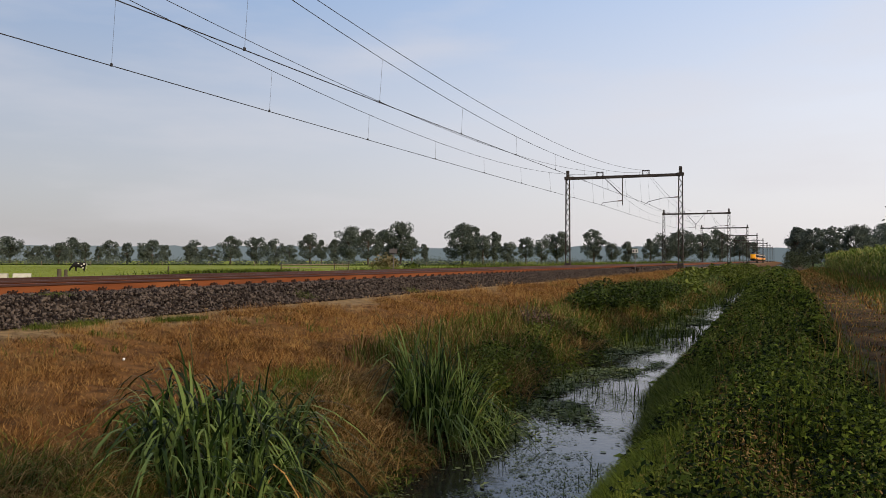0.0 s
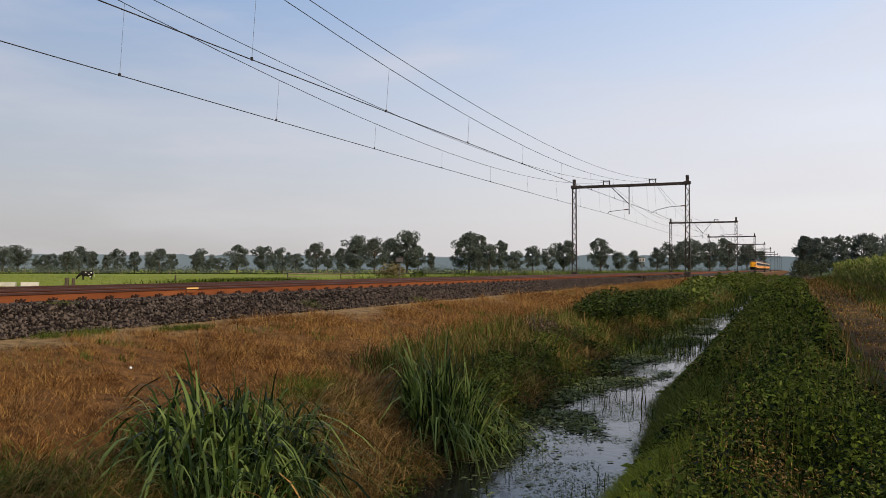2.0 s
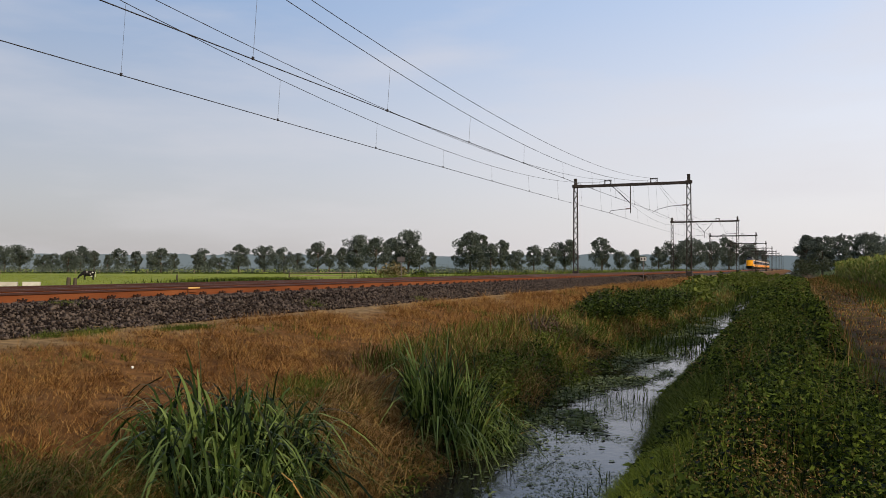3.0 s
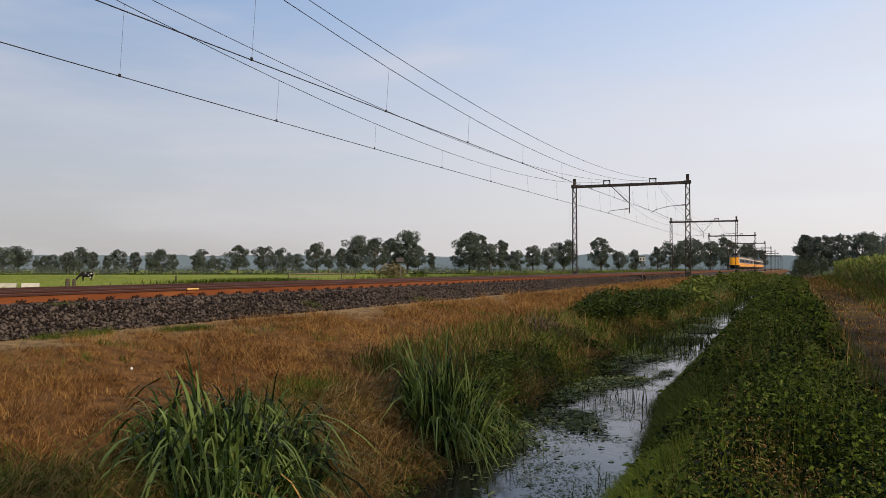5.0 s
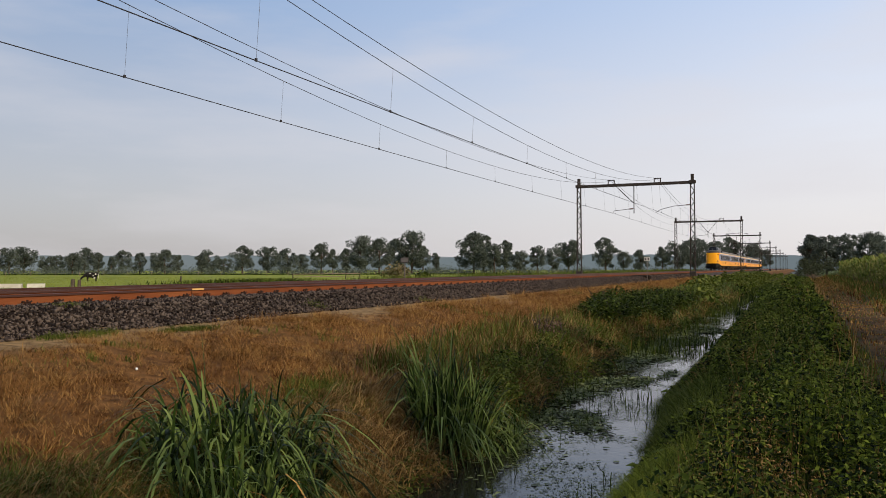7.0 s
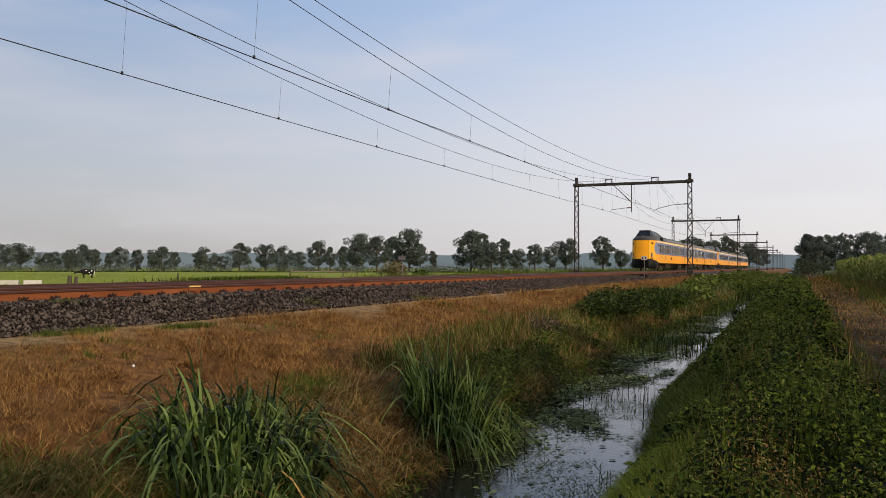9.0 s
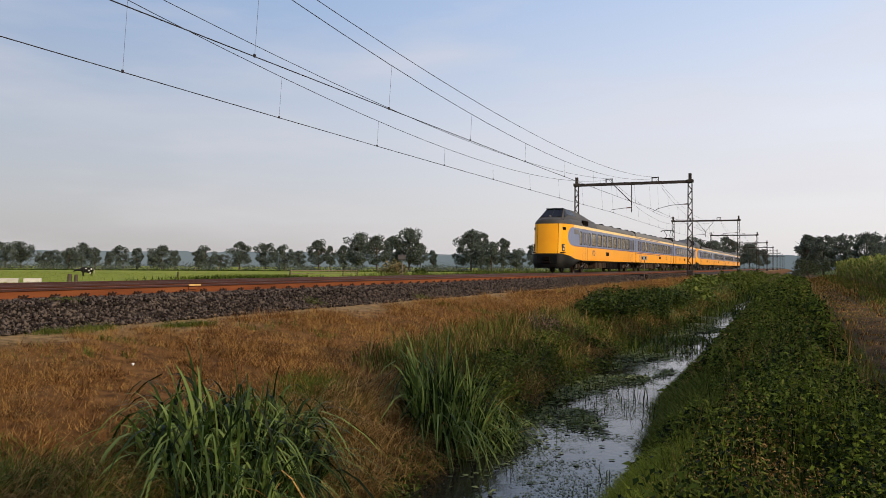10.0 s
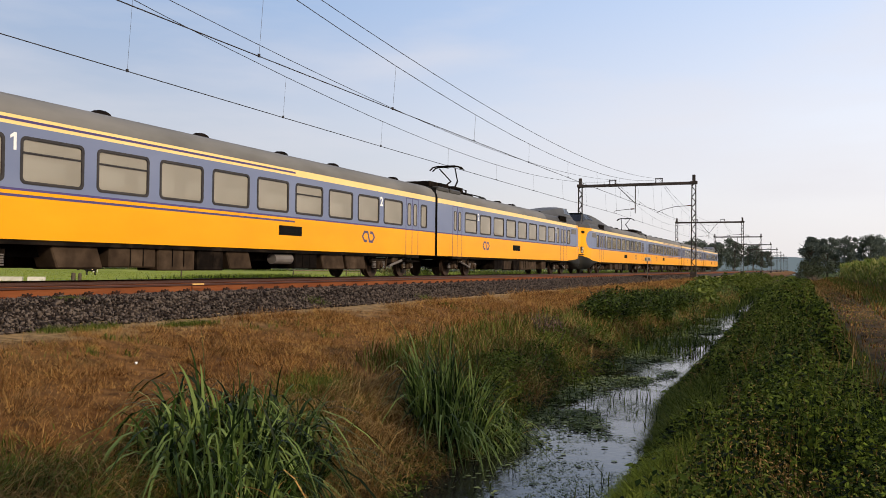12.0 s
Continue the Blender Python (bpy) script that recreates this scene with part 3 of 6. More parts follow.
def side_panels(holes, length, parent, start=0.0, coloured=True):
    """Both side walls with real window openings: yellow below, blue above, a pale stripe under the roof."""
    us = sorted({start, length} | {u for h in holes for u in h[:2]})
    for s in (-1, 1):
        for name, mat, z0, z1, band in (("lower_panel", "yellow", SOLE, BELT, 0), ("waist_line", "violet", BELT, BELT + .05, 0), ("upper_panel", "blue", BELT + .05, TOP, 1), ("eave_stripe", "cream", TOP, EAVE, 0)):
            v, f = [], []

            def face(u0, u1, a, b):
                k = len(v)
                v.extend([(s * HALF, u0, a), (s * HALF, u1, a), (s * HALF, u1, b), (s * HALF, u0, b)])
                f.append((k, k + 1, k + 2, k + 3) if s > 0 else (k + 3, k + 2, k + 1, k))
            if not band:
                face(start, length, z0, z1)
            else:
                face(start, length, z0, WIN_Z[0])
                face(start, length, WIN_Z[1], z1)
                for u0, u1 in zip(us, us[1:]):
                    if not any(h[0] - 1e-6 <= u0 and u1 <= h[1] + 1e-6 for h in holes):
                        face(u0, u1, *WIN_Z)
            child(name, mesh_of(name, v, f, M[mat]), parent)


def rounded(u0, u1, z0, z1, r, n=5):
    """The outline of a rectangle with rounded corners, as (u, z) points."""
    pts = []
    for cu, cz, a0 in ((u1 - r, z0 + r, -90), (u1 - r, z1 - r, 0), (u0 + r, z1 - r, 90), (u0 + r, z0 + r, 180)):
        pts += [(cu + r * math.cos(radians(a0 + 90 * k / n)), cz + r * math.sin(radians(a0 + 90 * k / n))) for k in range(n + 1)]
    return pts


def ring_mesh(name, s, outer, inner, x_in, x_out, mat):
    """A frame between two outlines, x_in to x_out deep."""
    n = len(outer)
    v = [(s * x, u, z) for x, pts in ((x_in, outer), (x_out, outer), (x_out, inner), (x_in, inner)) for u, z in pts]
    f = []
    for k in range(n):
        j = (k + 1) % n
        for a in range(3):
            q = (a * n + k, a * n + j, (a + 1) * n + j, (a + 1) * n + k)
            f.append(q if s > 0 else q[::-1])
    return mesh_of(name, v, f, mat)


def plate_mesh(name, s, pts, x, mat):
    f = tuple(range(len(pts)))
    return mesh_of(name, [(s * x, u, z) for u, z in pts], [f if s > 0 else f[::-1]], mat)


def window(parent, s, u0, u1, split=False):
    """A window unit: rounded rubber frame, recessed pane, and a bar where its top opens."""
    z0, z1 = WIN_Z
    e = .036
    me = ring_mesh("window", s, rounded(u0 - e, u1 + e, z0 - e, z1 + e, .13), rounded(u0 + .03, u1 - .03, z0 + .03, z1 - .03, .085), HALF - .04, HALF + .012, M["trim"])
    w = child("window", me, parent)
    child("pane", plate_mesh("pane", s, rounded(u0 + .01, u1 - .01, z0 + .01, z1 - .01, .06), HALF - .022, M["pane"]), w)
    if split:
        part("window_bar", box(*sorted((s * (HALF - .03), s * (HALF + .008))), u0 + .03, u1 - .03, z0 + .60, z0 + .635), M["trim"], w)


def door(parent, s, u0, u1):
    """A double entrance door: leaf edges, two tall narrow panes and a folding step."""
    x0, x1 = sorted((s * (HALF - .01), s * (HALF + .006)))
    bm, mid = bmesh.new(), (u0 + u1) / 2
    for u in (u0, mid, u1):
        add_box(bm, x0, x1, u - .014, u + .014, SOLE, 3.2)
    add_box(bm, x0, x1, u0, u1, 3.19, 3.215)
    d = part("entrance_door", bm, M["violet"], parent)
    for a, b in ((u0 + .17, mid - .15), (mid + .15, u1 - .17)):
        child("door_window_frame", ring_mesh("door_window_frame", s, rounded(a - .04, b + .04, 2.08, 3.0, .11), rounded(a, b, 2.12, 2.96, .08), HALF - .01, HALF + .014, M["trim"]), d)
        child("door_pane", plate_mesh("door_pane", s, rounded(a - .01, b + .01, 2.11, 2.97, .08), HALF + .004, M["pane"]), d)
    part("step", box(*sorted((s * 1.05, s * (HALF + .06))), u0 - .05, u1 + .05, .62, .66), M["under"], d)
    part("step_rail", box(*sorted((s * 1.2, s * (HALF + .02))), u0 - .05, u1 + .05, .78, .90), M["under"], d)


def bogie(parent, u):
    """A two-axle bogie: side frames, axle boxes, springs and four wheels."""
    b = part("bogie", box(-1.0, 1.0, u - .35, u + .35, .42, .75, bevel=.03), M["under"], parent)
    for s in (-1, 1):
        fr = bmesh.new()
        add_box(fr, s * 1.05 - .07, s * 1.05 + .07, u - 1.75, u + 1.75, .52, .72, bevel=.02)
        for d in (-1.25, 1.25):
            ab = box(s * 1.10 - .13, s * 1.10 + .13, u + d - .17, u + d + .17, .30, .62, bevel=.04)
            add_rod(ab, (s * 1.20, u + d, .46), (s * 1.30, u + d, .46), .12, .10, 12)
            part("axle_box", ab, M["crate"], b)
            for e in (-.36, .36):
                sp = bmesh.new()
                for k in range(5):
                    add_rod(sp, (s * 1.12, u + d + e, .36 + k * .052), (s * 1.12, u + d + e, .392 + k * .052), .085, seg=10)
                part("coil_spring", sp, M["tank"], b)
        part("damper", rod((s * 1.24, u - .5, .66), (s * 1.24, u + .6, .42), .05, seg=8), M["tank"], b)
        for e in (-1, 1):
            part("brake_lever", rod((s * 1.16, u + e * .62, .84), (s * 1.16, u + e * .75, .30), .035), M["crate"], b)
        part("bolster_case", box(*sorted((s * 1.0, s * 1.22)), u - .24, u + .22, .55, .88, bevel=.03), M["crate"], b)
        part("side_frame", fr, M["under"], b)
        for d in (-1.25, 1.25):
            wh = bmesh.new()
            add_rod(wh, (s * .71, u + d, .46), (s * .84, u + d, .46), .46, seg=28)
            add_rod(wh, (s * .69, u + d, .46), (s * .72, u + d, .46), .49, seg=28)
            add_rod(wh, (s * .82, u + d, .46), (s * .90, u + d, .46), .16, seg=12)
            part("wheel", wh, M["wheel"], b)


def underframe(parent, u0, u1, seed):
    """Equipment cases, air tanks and pipes hung under the floor."""
    r = random.Random(seed)
    part("solebar", box(-HALF + .03, HALF - .03, u0 - 3.6, u1 + 3.4, .80, .915), M["under"], parent)
    part("centre_girder", box(-.8, .8, u0 - 1, u1 + 1, .55, .82), M["under"], parent)
    u = u0
    while u < u1 - .6:
        n = r.uniform(.8, 1.7)
        kind = r.choice(("case", "case", "tank", "dark", "gap", "slant"))
        for s in (-1, 1):
            if kind == "tank":
                part("air_tank", rod((s * 1.1, u, .62), (s * 1.1, u + n, .62), .17, seg=12), M["tank"], parent)
            elif kind in ("case", "dark"):
                e = part("equipment_case", box(*sorted((s * .55, s * 1.27)), u, u + n, r.uniform(.24, .34), .84, bevel=.03), M["crate" if kind == "case" else "under"], parent)
                for q in range(1, int(n / .42)):
                    part("case_rib", box(*sorted((s * 1.26, s * 1.285)), u + q * .42, u + q * .42 + .03, .36, .80), M["under"], e)
            elif kind == "slant":
                bm = box(*sorted((s * .6, s * 1.25)), u, u + n, .30, .84, bevel=.03)
                for v in bm.verts:
                    if v.co.z < .5:
                        v.co.y -= .18
                part("slanted_case", bm, M["crate"], parent)
        u += n + r.uniform(.08, .35)


def emblem(parent, u, s, z=1.5):
    """The operator's mark as plain strokes: two arrows bent against one another."""
    path = [Vector(p) for p in ((-.12, -.16), (-.30, -.16), (-.45, 0), (-.30, .17), (-.06, .17), (.08, -.17), (.30, -.17), (.45, 0), (.30, .16), (.12, .16))]
    bm, x, rows = bmesh.new(), HALF + .005, []
    for k, p in enumerate(path):
        d = (path[min(k + 1, len(path) - 1)] - path[max(k - 1, 0)]).normalized()
        q = Vector((-d.y, d.x)) * .052
        rows.append([bm.verts.new((s * x, u + s * e.x, z + e.y)) for e in (p - q, p + q)])
    for (a, b), (c, d) in zip(rows, rows[1:]):
        bm.faces.new((a, c, d, b) if s > 0 else (b, d, c, a))
    part("emblem", bm, M["violet"], parent)


def class_number(parent, u, s, digit):
    """A white class figure between two windows."""
    if digit == "1":
        bm = bmesh.new()
        at = [bm.verts.new((s * (HALF + .007), u + s * a, 2.72 + b)) for a, b in ((-.02, 0), (.05, 0), (.05, .36), (-.01, .36), (-.10, .29), (-.10, .23), (-.02, .27))]
        bm.faces.new(at if s > 0 else at[::-1])
        part("class_number", bm, M["white"], parent)
        return
    cu = bpy.data.curves.new("class_number", "FONT")
    cu.body, cu.size, cu.extrude, cu.offset = digit, .48, .002, .014
    ob = new("class_number_curve", cu)
    dg = bpy.context.evaluated_depsgraph_get()
    me = bpy.data.meshes.new_from_object(ob.evaluated_get(dg))
    bpy.data.objects.remove(ob)
    me.materials.append(M["white"])
    at = Matrix.Translation((s * (HALF + .006), u, 2.72)) @ Euler((radians(90), 0, radians(90 * s))).to_matrix().to_4x4() @ Matrix.Translation((-.13, 0, 0))
    child("class_number", me, parent, at=at)


def pantograph(parent, u):
    base = bmesh.new()
    for d in (-.9, .1):
        add_box(base, -.75, .75, u + d, u + d + .12, 4.16, 4.24)
    for s in (-1, 1):
        add_box(base, s * .7 - .05, s * .7 + .05, u - .9, u + .3, 4.20, 4.28)
        for d in (-.85, .2):
            add_rod(base, (s * .7, u + d, 3.98), (s * .7, u + d, 4.22), .08, seg=8)
    p = part("pantograph", base, M["under"], parent, "raised dark pantograph touching the contact wire")
    arm = bmesh.new()
    for s in (-1, 1):
        add_rod(arm, (s * .35, u + .2, 4.28), (s * .18, u + 1.0, 4.72), .042)
        add_rod(arm, (s * .18, u + 1.0, 4.72), (s * .42, u + .1, 5.26), .032)
    part("arm", arm, M["under"], p)
    head = bmesh.new()
    for d in (-.12, .22):
        pts = [(-.85, u + d, 5.16), (-.68, u + d, 5.31), (-.45, u + d, 5.35), (.45, u + d, 5.35), (.68, u + d, 5.31), (.85, u + d, 5.16)]
        for a, b in zip(pts, pts[1:]):
            add_rod(head, a, b, .036, seg=5)
    add_rod(head, (0, u - .12, 5.30), (0, u + .22, 5.30), .03)
    part("collector_head", head, M["under"], p)
    gear = bmesh.new()
    add_box(gear, -.5, .5, u + 1.3, u + 2.3, 4.02, 4.16, .03)
    add_box(gear, -.2, .2, u + 2.6, u + 3.2, 4.02, 4.14, .03)
    add_rod(gear, (.45, u - .6, 4.15), (.45, u + 3.6, 4.13), .03)
    add_box(gear, -.9, .9, u - 3.9, u - 3.0, 3.98, 4.24, .04)
    add_box(gear, -.8, .8, u - 2.6, u - 1.5, 3.98, 4.28, .04)
    for s in (-1, 1):
        for d in (-2.8, -1.3, .6, 1.1):
            add_rod(gear, (s * .6, u + d, 4.0), (s * .6, u + d, 4.27), .05, .035, 6)
        add_rod(gear, (s * .6, u - 2.8, 4.27), (s * .6, u + 1.1, 4.25), .022)
    part("roof_gear", gear, M["under"], parent)


def gangway(parent, u0, u1):
    bm = bmesh.new()
    for k in range(6):
        a = u0 + (u1 - u0) * k / 6
        add_box(bm, -1.30, 1.30, a + .005, a + (u1 - u0) / 6 - .005, 1.0, 3.9, bevel=.02)
    part("gangway_bellows", bm, M["black"], parent)


def roof_vents(parent, at):
    for u in at:
        bm = bmesh.new()
        add_rod(bm, (0, u, 4.0), (0, u, 4.16), .13, seg=10)
        add_rod(bm, (0, u, 4.11), (0, u, 4.16), .27, .25, seg=14)
        add_rod(bm, (0, u, 4.16), (0, u, 4.22), .25, .15, seg=14)
        part("roof_vent", bm, M["under"], parent)


def interior(parent, u0, u1):
    """Pale ceiling and floor, and the seat backs seen through the panes."""
    part("coach_floor", box(-HALF + .03, HALF - .03, u0, u1, .93, 1.0), M["seatcloth"], parent)
    part("coach_ceiling", box(-1.2, 1.2, u0, u1, 3.36, 3.40), M["lining"], parent)
    bm = bmesh.new()
    u = u0 + 3.6
    while u < u1 - 3.5:
        for s in (-1, 1):
            add_box(bm, *sorted((s * .30, s * 1.28)), u - .06, u + .06, 1.0, 2.28)
        u += .995
    part("seat_backs", bm, M["seatcloth"], parent)


def grille(parent, s, u, z=1.50, n=1.25):
    bm = box(*sorted((s * (HALF - .02), s * (HALF + .004))), u, u + n, z - .15, z + .15)
    for k in range(4):
        add_box(bm, *sorted((s * HALF, s * (HALF + .012))), u, u + n, z - .13 + k * .08, z - .11 + k * .08)
    part("vent_grille", bm, M["black"], parent)


def plain_roof(parent, u0, u1):
    left = roof_section(HALF, CROWN)
    ring = [(x, z) for x, z in left] + [(-x, z) for x, z in left[-2::-1]]
    child("roof", loft([[(x, u, z) for x, z in ring] for u in (u0, u1)], "roof", M["roof"]), parent)
    end = []
    for u in (u0, u1):
        pts = [(HALF, u, SOLE)] + [(x, u, z) for x, z in ring] + [(-HALF, u, SOLE)]
        end.append(mesh_of("end_wall", pts, [tuple(range(len(pts)))], M["black"]))
    return end


def mid_coach(first):
    c = thing("railway_coach", "yellow and blue-grey intercity coach rolling on the far track", "railway coach", "coaches of the train")
    L = 26.28
    wins = [(3.32 + 1.99 * k, 4.88 + 1.99 * k) for k in range(10)]
    small = [(1.0, 1.57), (L - 1.57, L - 1.0)]
    side_panels(wins + small, L, c, .12)
    for me in plain_roof(c, .12, L):
        child("end_wall", me, c)
    for s in (-1, 1):
        for k, (a, b) in enumerate(wins):
            window(c, s, a, b, k in (3, 7, 8))
        for a, b in small:
            window(c, s, a, b)
        door(c, s, 1.85, 2.98)
        door(c, s, L - 2.98, L - 1.85)
        grille(c, s, 10.5)
        emblem(c, 6.1, s)
        class_number(c, 5.10, s, "2")
        class_number(c, 20.98, s, "1")
        part("class_line", box(*sorted((s * (HALF - .01), s * (HALF + .004))), 10.9, L - .2, BELT - .13, BELT - .075), M["violet"], c)
        part("class_line", box(*sorted((s * (HALF - .01), s * (HALF + .004))), 10.9, L - .2, EAVE - .125, EAVE - .07), M["violet"], c)
    gangway(c, L, L + .10)
    bogie(c, 3.6)
    bogie(c, L - 3.6)
    underframe(c, 6.2, L - 6.4, 5)
    roof_vents(c, [1.6, 6.5, 9.8, 13.8, 17.5, 21.5, 24.4])
    interior(c, .2, L - .1)
    return c


NOSE = 26.25


def nose_plate(name, parent, s, u, z, wide, high, thick, mat, round_=False):
    """A plate or lamp set on the curved side of the nose, turned to lie along its skin."""
    rake = .20 * max(0.0, (z - 1.36) / 2.1) * max(0.0, 1 - u / 2.0)
    a, b = nose_half(u - .06), nose_half(u + .06)
    tang = Vector((s * (b - a), -.12, 0)).normalized()
    out = Vector((s * .12, (b - a), 0)).normalized()
    base = Matrix((tang, out, Vector((0, 0, 1)))).transposed().to_4x4()
    m = Matrix.Translation((s * nose_half(u), NOSE - u - rake, z)) @ base
    bm = bmesh.new()
    if round_:
        add_rod(bm, (0, -.05, 0), (0, thick, 0), wide / 2, wide / 2.3, 14)
    else:
        add_box(bm, -wide / 2, wide / 2, -.05, thick, -high / 2, high / 2, bevel=min(.04, high / 5))
    bmesh.ops.transform(bm, matrix=m, verts=bm.verts)
    bmesh.ops.recalc_face_normals(bm, faces=bm.faces)
    return part(name, bm, M[mat], parent)


def end_coach(with_pantograph):
    """A coach with a high cab over a rounded yellow nose; the gangway end lies at 0, the nose at NOSE."""
    c = thing("driving_coach", "yellow and blue-grey driving coach with a high dark cab" if not with_pantograph else "yellow and blue-grey driving coach with a raised pantograph", "railway coach", "coaches of the train")
    body = NOSE - 2.0
    wins = [(3.35 + 1.985 * k, 4.88 + 1.985 * k) for k in range(8)]
    small = [(19.2, 19.78), (21.85, 22.55)] + ([] if with_pantograph else [(1.05, 1.6)])
    side_panels(wins + small, body, c, .12)
    for s in (-1, 1):
        for k, (a, b) in enumerate(wins):
            window(c, s, a, b, k in ((0, 4) if not with_pantograph else (0,)))
        for a, b in small:
            window(c, s, a, b)
        door(c, s, 1.85, 2.95)
        door(c, s, 20.15, 21.6)
        grille(c, s, 12.45 if not with_pantograph else 10.4)
        emblem(c, 18.1 if not with_pantograph else 6.2, s)
        class_number(c, 19.02, s, "2")
        class_number(c, 5.1, s, "2")
        part("side_grating", box(*sorted((s * (HALF - .01), s * (HALF + .01))), 22.9, 24.1, 2.78, 3.12, bevel=.02), M["roof"], c)
    # nose skin, from the plain body forward
    us = [2.0, 1.6, 1.2, .8, .45, .2, .06, 0]
    for s in (-1, 1):
        for name, mat, z0, z1 in (("nose_lower", "yellow", SOLE, BELT), ("nose_upper", "yellow", BELT, EAVE)):
            def edge(u, z):
                lift = (1.36 - SOLE) * max(0.0, 1 - u / 2.4) if z == SOLE else 0
                return (s * nose_half(u), NOSE - u - .20 * max(0.0, (z - 1.36) / 2.1) * max(0.0, 1 - u / 2.0), z + lift)
            rows = [[edge(u, z0), edge(u, z1)] for u in us]
            me = loft(rows if s > 0 else [r[::-1] for r in rows], name, M[mat])
            child(name, me, c)
        # blue field with its rounded front end
        zc, zr = (BELT + TOP) / 2 + .02, (TOP - BELT) / 2 - .02
        rows = []
        for u in np.linspace(.85, 2.0, 19):
            k = math.sqrt(max(0.0, 1 - ((1.65 - u) / .80) ** 2)) if u < 1.65 else 1.0
            rows.append([(s * (nose_half(u) + .008), NOSE - u, zc + zr * k * q) for q in (-1, -.33, .33, 1)])
            rows[-1] = [(x, y - .20 * (z - 1.36) / 2.1 * max(0.0, 1 - u / 2.0), z) for x, y, z in rows[-1]]
        child("nose_blue_field", loft(rows if s > 0 else [r[::-1] for r in rows], "nose_blue_field", M["blue"]), c)
        lamp = nose_plate("lamp_housing", c, s, .34, 1.77, .32, .50, .05, "trim")
        for dz in (-.115, .115):
            nose_plate("headlight", lamp, s, .34 + dz * .25, 1.77 + dz, .19, .19, .075, "headlight", True)
        nose_plate("nose_grille", c, s, .40, 3.10, .38, .22, .03, "black")
        nose_plate("number_plate", c, s, 1.25, 1.16, .22, .06, .085, "tank")
        part("step_bar", box(*sorted((s * .85, s * 1.16)), NOSE - .62, NOSE - .10, 1.40, 1.45), M["black"], c)
    # the front: a gently bowed door between two seams
    def bow(x):
        return NOSE + .012 + .11 * (1 - (x / .74) ** 2)
    across = np.linspace(-.735, .735, 11)
    rake = lambda z: .20 * max(0.0, (z - 1.36) / 2.1)
    rows = [[(float(x), bow(x) - rake(z) - dy, z) for x in across] for z, dy in ((1.36, .0), (1.97, .0), (2.7, .0), (EAVE, .0))]
    child("front_door", loft(rows[::-1], "front_door", M["yellow"]), c)
    for q in (-.744, .744):
        bm = box(q - .009, q + .009, NOSE - .05, NOSE + .018, 1.36, EAVE)
        for v in bm.verts:
            if v.co.z > 2:
                v.co.y -= .20
        part("door_seam", bm, M["black"], c)
    # roof: plain, then the dark nose cap
    ring_of = lambda w, cr: [(x, z) for x, z in roof_section(w, cr)] + [(-x, z) for x, z in roof_section(w, cr)[-2::-1]]
    for u0, u1, rm in ((.12, body - 7.5, "roof"), (body - 7.5, body, "cab_grey")):
        child("roof", loft([[(x, u, z) for x, z in ring_of(HALF, CROWN)] for u in (u0, u1)], "roof", M[rm]), c)
    rows = [[(x, NOSE - u - .20 * max(0.0, 1 - u / 2.0), z) for x, z in ring_of(nose_half(u), float(np.interp(u, [0, .3, 1, 2.0], [3.80, 3.86, 3.95, CROWN])))] for u in us]
    for w, ahead, top in ((.62, .05, 3.77), (.42, .085, 3.73), (.18, .11, 3.70)):
        rows.append([(x, NOSE + ahead - .20, z) for x, z in ring_of(w, top)])
    child("nose_cap", loft(rows, "nose_cap", M["cab_grey"], cap=True), c)
    pts = [(HALF, .12, SOLE)] + [(x, .12, z) for x, z in ring_of(HALF, CROWN)] + [(-HALF, .12, SOLE)]
    child("end_wall", mesh_of("end_wall", pts, [tuple(range(len(pts)))], M["black"]), c)
    # raised cab
    U = [.75, 1.95, 2.15, 3.3, 4.2, 6.0, 8.0, 9.6]
    ZT = [3.86, 4.60, 4.66, 4.64, 4.60, 4.40, 4.17, 4.03]
    WT = [.80, .63, .63, .70, .80, .94, 1.0, 1.02]
    WB = [1.02, 1.12, 1.14, 1.2, 1.22, 1.22, 1.2, 1.15]
    rows = []
    for u, zt, wt, wb in zip(U, ZT, WT, WB):
        zb = 3.70
        r = [(wb, zb), (wb * .6 + wt * .4, zb + (zt - zb) * .45), (wt, zt - .06), (wt * .6, zt - .01), (0, zt)]
        rows.append([(x, NOSE - u, z) for x, z in r] + [(-x, NOSE - u, z) for x, z in r[-2::-1]])
    child("cab", loft(rows, "cab", [M["cab_grey"]], smooth=False, cap=True), c)

    def pane(name, pts, off):
        v = [Vector(p) for p in pts]
        nrm = (v[1] - v[0]).cross(v[2] - v[0]).normalized()
        nrm = nrm if nrm.dot(Vector(off)) > 0 else -nrm
        bm = bmesh.new()
        lo, hi = [bm.verts.new(p - nrm * .01) for p in v], [bm.verts.new(p + nrm * .012) for p in v]
        bm.faces.new(lo)
        bm.faces.new(hi[::-1])
        for k in range(len(v)):
            bm.faces.new((lo[k], lo[(k + 1) % len(v)], hi[(k + 1) % len(v)], hi[k]))
        bmesh.ops.recalc_face_normals(bm, faces=bm.faces)
        part(name, bm, M["cab_pane"], c)
    yf = lambda u: NOSE - u
    for a, b in ((-.77, -.02), (.02, .77)):
        pane("windscreen", [(a, yf(.92), 3.965), (b, yf(.92), 3.965), (b * .78, yf(1.87), 4.55), (a * .78, yf(1.87), 4.55)], (0, 1, .5))
